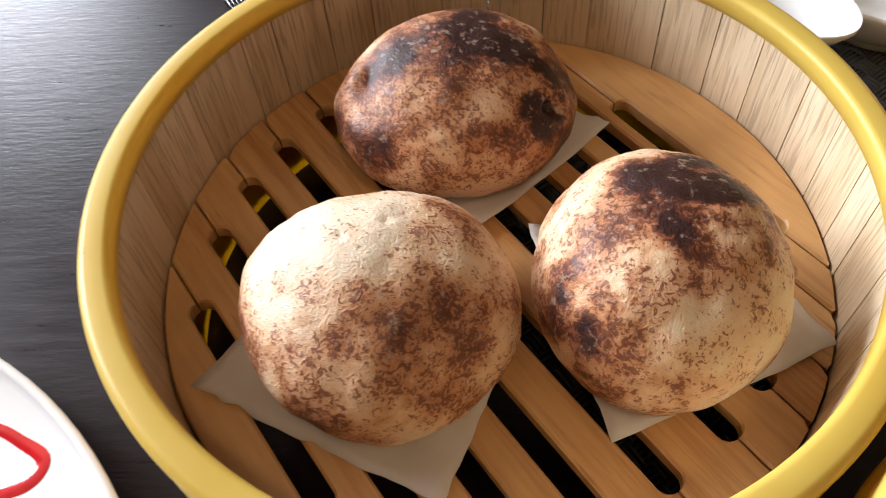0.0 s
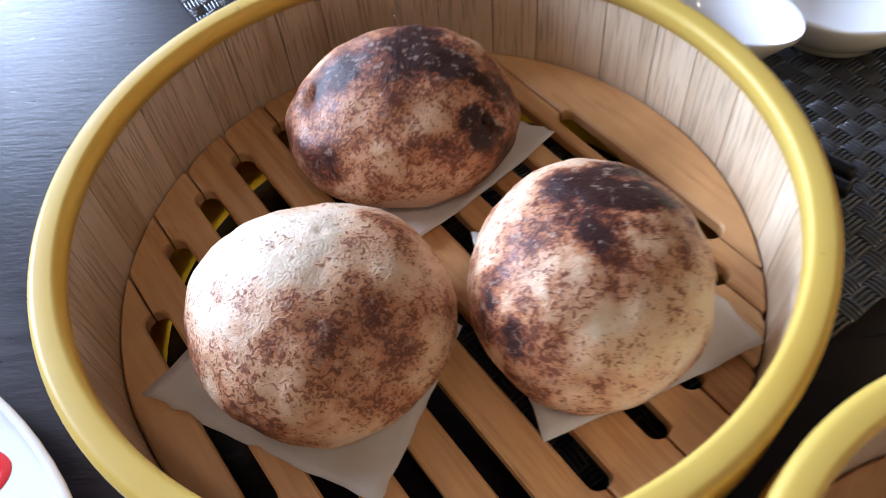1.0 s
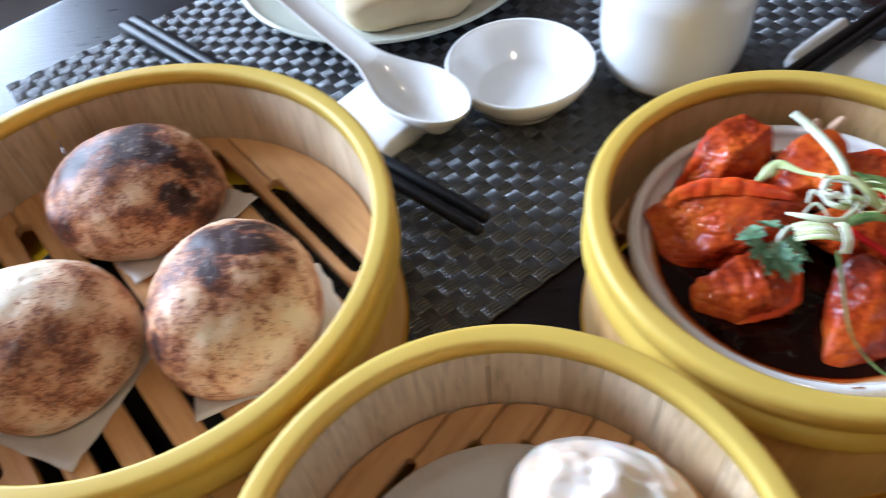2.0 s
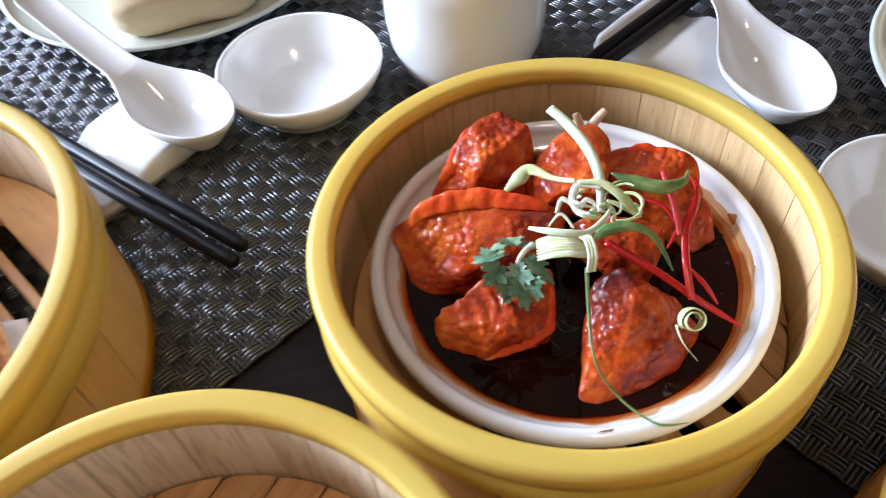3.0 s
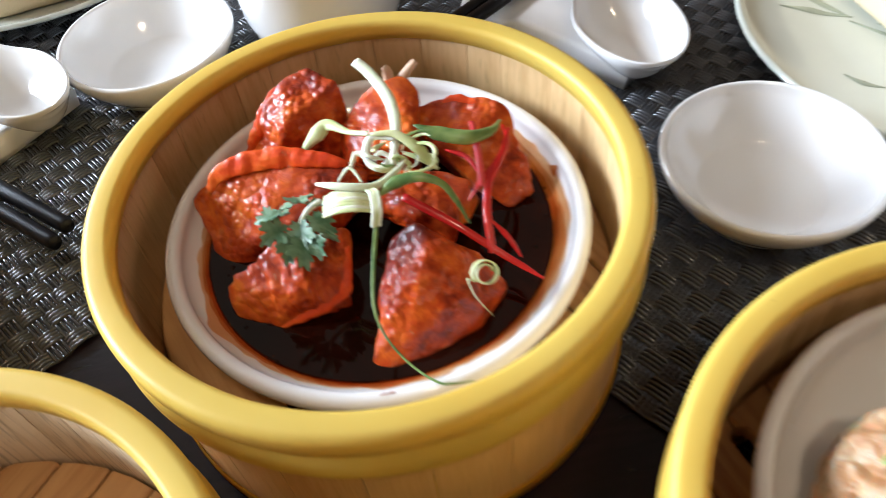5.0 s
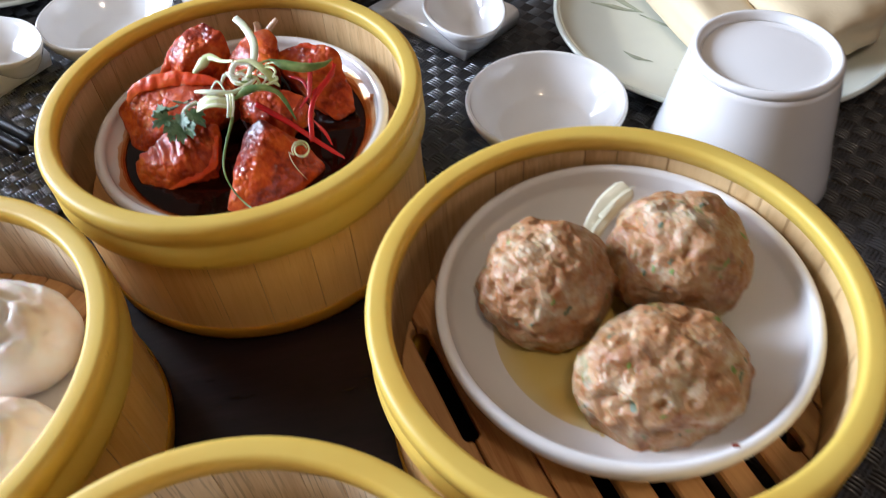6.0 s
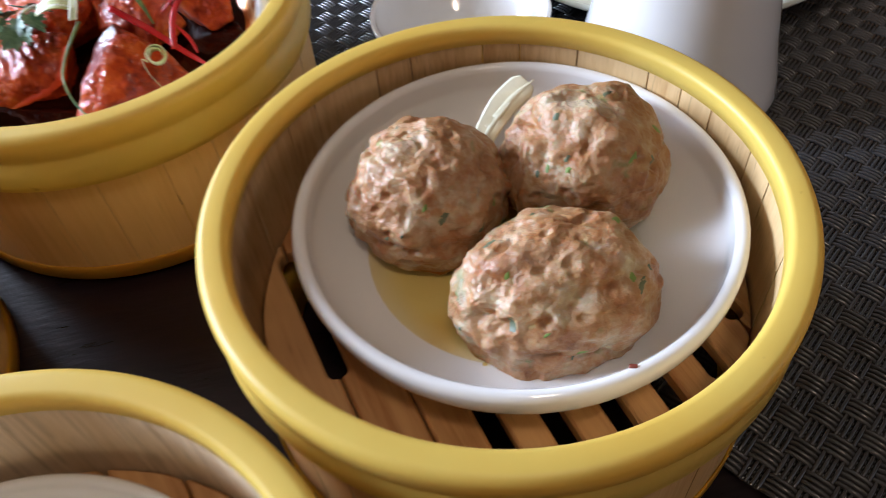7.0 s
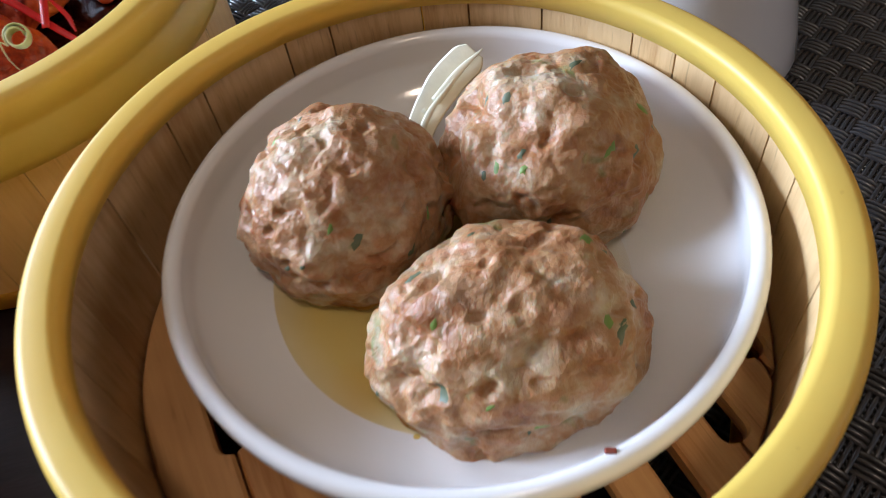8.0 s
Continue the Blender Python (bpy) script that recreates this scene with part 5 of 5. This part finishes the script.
strip("scallion_shred", [(0.0053, 0.0464, 0.0850), (0.0090, 0.0399, 0.0840), (0.0127, 0.0266, 0.0835), (0.0128, 0.0138, 0.0840), (0.0108, 0.0048, 0.0835), (0.0085, -0.0025, 0.0825)],
      0.0018, 0.0005, WHITEG, "long curved white scallion shred", "scallion", [1.0, 1.05, 1.1, 0.95, 0.75, 0.5])
strip("scallion_shred", [(-0.0148, -0.0032, 0.0820), (-0.0102, -0.0072, 0.0840), (-0.0042, -0.0098, 0.0842), (0.0025, -0.0099, 0.0830), (0.0092, -0.0054, 0.0825), (0.0127, -0.0008, 0.0820)],
      0.0011, 0.0004, WHITEG, "thin curved white scallion shred", "scallion", [0.5, 1.0, 1.1, 1.0, 0.9, 0.5])
strip("scallion_shred", [(0.0112, 0.0055, 0.0855), (0.0049, 0.0083, 0.0852), (0.0019, 0.0052, 0.0830), (0.0023, 0.0013, 0.0812), (0.0050, -0.0015, 0.0810), (0.0085, 0.0010, 0.0820)],
      0.0013, 0.0004, WHITEG, "looped pale scallion shred", "scallion", [0.8, 1, 1, 1, 0.8, 0.5])
strip("scallion_shred", [(0.0042, 0.0084, 0.0862), (0.0113, 0.0060, 0.0865), (0.0169, 0.0009, 0.0840), (0.0198, -0.0019, 0.0800), (0.0219, -0.0044, 0.0785)],
      0.0015, 0.0004, PALEG, "twisted pale green scallion shred", "scallion", [0.4, 0.8, 1.15, 0.9, 0.2])
strip("scallion_shred", [(-0.0170, 0.0188, 0.0765), (-0.0119, 0.0206, 0.0800), (-0.0079, 0.0215, 0.0820), (-0.0021, 0.0145, 0.0835), (0.0037, 0.0092, 0.0860)],
      0.0026, 0.0005, PALEG, "pale scallion shred lying across the wings", "scallion", [0.35, 1.0, 0.75, 0.35, 0.3])
strip("scallion_shred", [(-0.0083, -0.0032, 0.0810), (-0.0049, -0.0020, 0.0842), (-0.0031, -0.0032, 0.0842), (-0.0015, -0.0075, 0.0830)], 0.0005, 0.0003, WHITEG, "thin bent scallion shred", "scallion")
strip("scallion_leaf", [(0.0186, 0.0164, 0.0790), (0.0248, 0.0112, 0.0785), (0.0339, 0.0074, 0.0775), (0.0424, 0.0102, 0.0755), (0.0471, 0.0169, 0.0730)],
      0.0024, 0.0004, DARKG, "dark green curved scallion leaf", "scallion", [0.15, 1.0, 1.0, 0.6, 0.15])
strip("scallion_leaf", [(0.0019, -0.0124, 0.0810), (0.0078, -0.0105, 0.0830), (0.0143, -0.0111, 0.0840), (0.0206, -0.0133, 0.0820), (0.0239, -0.0169, 0.0780), (0.0267, -0.0225, 0.0720)],
      0.0015, 0.0004, DARKG, "green scallion leaf bent over a wing", "scallion", [0.4, 1.3, 1.0, 0.7, 0.6, 0.2])
# the broad band: fibres side by side, with a bent end
band_rng = random.Random(4)
for k in range(9):
    o = (k - 4) * 0.00092
    j = band_rng.uniform(-0.0004, 0.0004)
    strip("scallion_shred", [(-0.0140 + o * 0.2, -0.0105 + o, 0.0805 - abs(o) * 0.35), (-0.0095, -0.0122 + o + j, 0.0832 - abs(o) * 0.3), (-0.0045, -0.0138 + o, 0.0838 - abs(o) * 0.3), (0.0005 - o * 0.2, -0.0146 + o - j, 0.0820 - abs(o) * 0.35)],
          0.00056, 0.00040, (PALEG, WHITEG, PALEG)[k % 3], "pale green fibre of a broad scallion band", "scallion", [0.7, 1.0, 1.0, 0.8])
for k in range(3):
    o = (k - 1) * 0.0010
    strip("scallion_shred", [(0.0002 + o, -0.0112, 0.0832), (0.0012 + o, -0.0140, 0.0842), (0.0010 + o, -0.0190, 0.0828), (-0.0004 + o, -0.0225, 0.0795)], 0.0006, 0.0004, (WHITEG, PALEG, WHITEG)[k], "short pale scallion end", "scallion", [0.9, 1, 1, 0.8])
tangle = random.Random(21)
for k in range(12):
    cx, cy, r = tangle.uniform(0.003, 0.018), tangle.uniform(-0.006, 0.008), tangle.uniform(0.0030, 0.0065)
    a0, turn = tangle.uniform(0, 6.28), tangle.uniform(1.6, 3.6) * tangle.choice((-1, 1))
    lift = tangle.uniform(0.0815, 0.0850)
    strip("scallion_shred", [(cx + r * math.cos(a0 + turn * u), cy + r * 0.8 * math.sin(a0 + turn * u), lift + 0.0016 * math.sin(3.1 * u + k) - 0.0016 * u) for u in (0, 0.25, 0.5, 0.75, 1)],
          tangle.uniform(0.0004, 0.0009), 0.0003, (WHITEG, PALEG, PALEG, DARKG)[k % 4], "thin curled scallion shred in the tangle", "scallion", [0.4, 1, 1, 0.8, 0.3])
for k, (a, b, c) in enumerate((((0.002, 0.000, 0.080), (0.006, 0.0035, 0.0825), (0.011, -0.0010, 0.0800)), ((0.013, 0.004, 0.080), (0.017, 0.0010, 0.0795), (0.022, -0.0030, 0.0770)),
                               ((-0.004, 0.003, 0.079), (-0.001, 0.0065, 0.0815), (0.003, 0.0020, 0.0800)), ((0.015, 0.009, 0.081), (0.019, 0.0040, 0.0800), (0.0205, -0.0020, 0.0780)))):
    strip("scallion_shred", [a, b, c], 0.0009, 0.0004, (WHITEG, PALEG)[k % 2], "thin scallion shred in the tangle", "scallion", [0.6, 1, 0.5])
strip("chilli_shred", [(0.0374, 0.0167, 0.0750), (0.0362, 0.0053, 0.0752), (0.0348, -0.0044, 0.0742), (0.0336, -0.0099, 0.0728)], 0.0011, 0.0007, CHILIP, "pinkish red chilli shred", "chilli", [0.8, 1, 1, 0.7])
strip("chilli_shred", [(0.0485, 0.0123, 0.0730), (0.0436, 0.0020, 0.0732), (0.0371, -0.0071, 0.0722), (0.0333, -0.0174, 0.0700), (0.0317, -0.0291, 0.0640)], 0.0011, 0.0007, CHILI,
      "glossy red chilli shred", "chilli", [0.5, 0.9, 1.0, 1.1, 1.0])
strip("chilli_shred", [(0.0097, -0.0077, 0.0735), (0.0184, -0.0146, 0.0700), (0.0244, -0.0195, 0.0675), (0.0344, -0.0282, 0.0620), (0.0395, -0.0335, 0.0605), (0.0443, -0.0394, 0.0600)],
      0.0012, 0.0008, CHILI, "long glossy red chilli shred reaching the bowl", "chilli", [1.0, 1.1, 1.0, 0.9, 0.8, 0.3])
for pts in ([(0.0475, 0.0160, 0.0715), (0.0462, 0.0060, 0.0725), (0.0408, -0.0030, 0.0725), (0.0352, -0.0105, 0.0705)], [(0.0290, -0.0120, 0.0700), (0.0345, -0.0070, 0.0725), (0.0405, -0.0010, 0.0725), (0.0435, 0.0040, 0.0715)],
            [(0.0340, -0.0200, 0.0680), (0.0380, -0.0250, 0.0640), (0.0400, -0.0310, 0.0615)], [(0.0265, 0.0075, 0.0740), (0.0320, 0.0020, 0.0745), (0.0340, -0.0050, 0.0735)]):
    strip("chilli_shred", pts, 0.0008, 0.0006, CHILI, "thin red chilli shred", "chilli", [0.4, 1, 0.9, 0.4])
strip("scallion_shred", [(0.0000, -0.0180, 0.0760), (-0.0040, -0.0340, 0.0740), (-0.0058, -0.0442, 0.0710), (-0.0043, -0.0511, 0.0665), (0.0004, -0.0588, 0.0628), (0.0062, -0.0659, 0.0628), (0.0103, -0.0676, 0.0628), (0.0160, -0.0672, 0.0610)],
      0.0004, 0.0003, DARKG, "thin dark green shred trailing over the rim", "scallion", [1.6, 1.2, 1.0, 0.9, 0.9, 0.9, 0.9, 0.5])
curl = []
for k in range(20):
    a = k * 0.52
    r = 0.0022 + 0.00018 * a
    curl.append((0.0268 + r * math.cos(a), -0.0392 + r * math.sin(a) * 0.75, 0.0690 + r * math.sin(a) * 0.65))
cu = part("scallion_curl", sweep(rel(curl + [(0.0215, -0.0400, 0.0690), (0.0228, -0.0440, 0.0650), (0.0267, -0.0483, 0.0600)]), oval(0.0004, 0.0024, 10), 3, [0.8, 1, 1, 1, 1, 0.9, 0.5, 0.15], up=(0.1, -0.65, 0.75)), PALEG)
tagged(cu, "rolled scallion curl standing on a wing", "scallion", "garnish on the wings")


def leaflet(seed, size):
    """A lobed coriander leaflet, bent along its rib."""
    rng = random.Random(seed)
    bm = bmesh.new()
    rim, n = [], 60
    for i in range(n):
        a = 2 * math.pi * i / n
        lobes = 0.58 + 0.42 * abs(math.cos(2.5 * a)) ** 0.8 + 0.13 * math.cos(15 * a + seed)
        r = size * lobes * (0.75 + 0.25 * math.cos(a))
        rim.append((r * math.cos(a) + size * 0.35, r * math.sin(a) * 0.85))
    def lift(x, y):
        return 0.25 * abs(y) - 9.0 * (x - size * 0.4) ** 2 + 0.0006 * noise.noise(Vector((x * 500, y * 500, seed)))
    for off in (0.0, -0.00025):
        c = bm.verts.new((size * 0.35, 0, lift(size * 0.35, 0) + off))
        mids = [bm.verts.new(((x - size * 0.35) * 0.55 + size * 0.35, y * 0.55, lift((x - size * 0.35) * 0.55 + size * 0.35, y * 0.55) + off)) for x, y in rim]
        outs = [bm.verts.new((x, y, lift(x, y) + off)) for x, y in rim]
        for i in range(n):
            j = (i + 1) % n
            bm.faces.new((c, mids[i], mids[j]))
            bm.faces.new((mids[i], outs[i], outs[j], mids[j]))
    return bm


cor = thing("coriander_sprig", pose(SX - 0.0205, SY - 0.0110, 0.0775), "green coriander sprig with lobed leaves on the wings", "herb", "garnish on the wings")
sprig = random.Random(5)
for k, (x, y, turn_, size) in enumerate(((-0.001, -0.004, 250, 0.0056), (-0.004, 0.001, 190, 0.0052), (0.000, 0.004, 110, 0.0050), (0.003, -0.002, 300, 0.0050), (-0.002, -0.008, 262, 0.0056), (0.003, 0.002, 30, 0.0044),
                                         (-0.006, -0.003, 215, 0.0050), (-0.004, -0.007, 235, 0.0046), (0.001, -0.008, 285, 0.0046), (-0.003, 0.005, 150, 0.0044), (-0.007, 0.000, 180, 0.0040), (0.004, -0.006, 310, 0.0040))):
    part("leaf", leaflet(k + 1, size * 1.3), CILM, cor, at=pose(x, y, 0.002 + sprig.uniform(-0.001, 0.0016) - 0.18 * abs(y + 0.002), sprig.uniform(-35, 35), sprig.uniform(0, 35), turn_ + sprig.uniform(-15, 15)))
part("stem", sweep([(0.006, 0.003, 0.002), (0.002, 0.000, 0.0025), (-0.001, -0.004, 0.001), (-0.002, -0.010, -0.002)], oval(0.0009, 0.0008, 8), 6, [1.2, 1, 0.8, 0.5]), WHITEG, cor)

# ---------------------------------------------------------------- dumplings
def dough():
    m, t, b = nodes_of("dumpling_skin")
    v = coords(t)
    col = ramp(t, tex(t, v, 45, 3), [(0.34, (0.74, 0.54, 0.39)), (0.48, (0.80, 0.68, 0.56)), (0.62, (0.84, 0.80, 0.74))])
    t.links.new(col, b.inputs["Base Color"])
    b.inputs["Roughness"].default_value = 0.28
    b.inputs["Subsurface Weight"].default_value = 0.35
    b.inputs["Subsurface Radius"].default_value = (0.008, 0.005, 0.003)
    bump(t, b, tex(t, v, 180, 3), 0.1, 0.0008)
    return m


DOUGH = dough()


def dumpling(x, y, z, size, turn, seed, label):
    """A pleated half-moon dumpling standing on its flat base."""
    bm = bmesh.new()
    bmesh.ops.create_icosphere(bm, subdivisions=5, radius=1)
    for v in bm.verts:
        n = v.co.normalized()
        r = 1 + 0.04 * noise.noise(n * 2 + Vector((seed, 0, 0)))
        up = max(n.z, 0)
        ridge = up ** 2 * math.exp(-(n.y * 2.4) ** 2)
        pleat = 0.028 * math.sin(11 * n.x + seed) * up ** 0.7 * math.exp(-((n.y + 0.1) * 1.5) ** 2)
        v.co = Vector((n.x * 1.25, n.y * (1.0 - 0.15 * up), n.z * 0.78)) * r
        v.co.z += 0.16 * ridge * (0.8 + 0.35 * math.sin(11 * n.x + seed)) + 0.17 * up * noise.noise(n * 4.2 + Vector((seed, 2, 0))) + 0.06 * up * noise.noise(n * 9 - Vector((seed, 2, 0)))
        v.co += n * pleat
        if v.co.z < -0.5:
            v.co.z = -0.5 + (v.co.z + 0.5) * 0.1
        v.co *= size
    ob = part("dumpling", bm, DOUGH, at=pose(x, y, z, 0, 0, turn))
    return tagged(ob, label, "dumpling", "dumplings in the steamer")


dumpling(0.1745, -0.1210, 0.0500, 0.0252, -26, 1, "white translucent prawn dumpling with a pleated top")
dumpling(0.1750, -0.1770, 0.0495, 0.0240, 30, 2, "white translucent prawn dumpling with a pleated top")
dumpling(0.1130, -0.1640, 0.0495, 0.0225, 150, 3, "white translucent prawn dumpling with a pleated top")
pp = part("paper_round", lathe([(0, 0.0), (0.060, 0.0), (0.0603, 0.0003), (0.060, 0.0006), (0.05, 0.0006), (0, 0.0006)], 64, closed=False), PAPERM, at=pose(0.1416, -0.1473, FLOOR_Z + 0.0004))
tagged(pp, "round sheet of greaseproof paper under the dumplings", "paper")
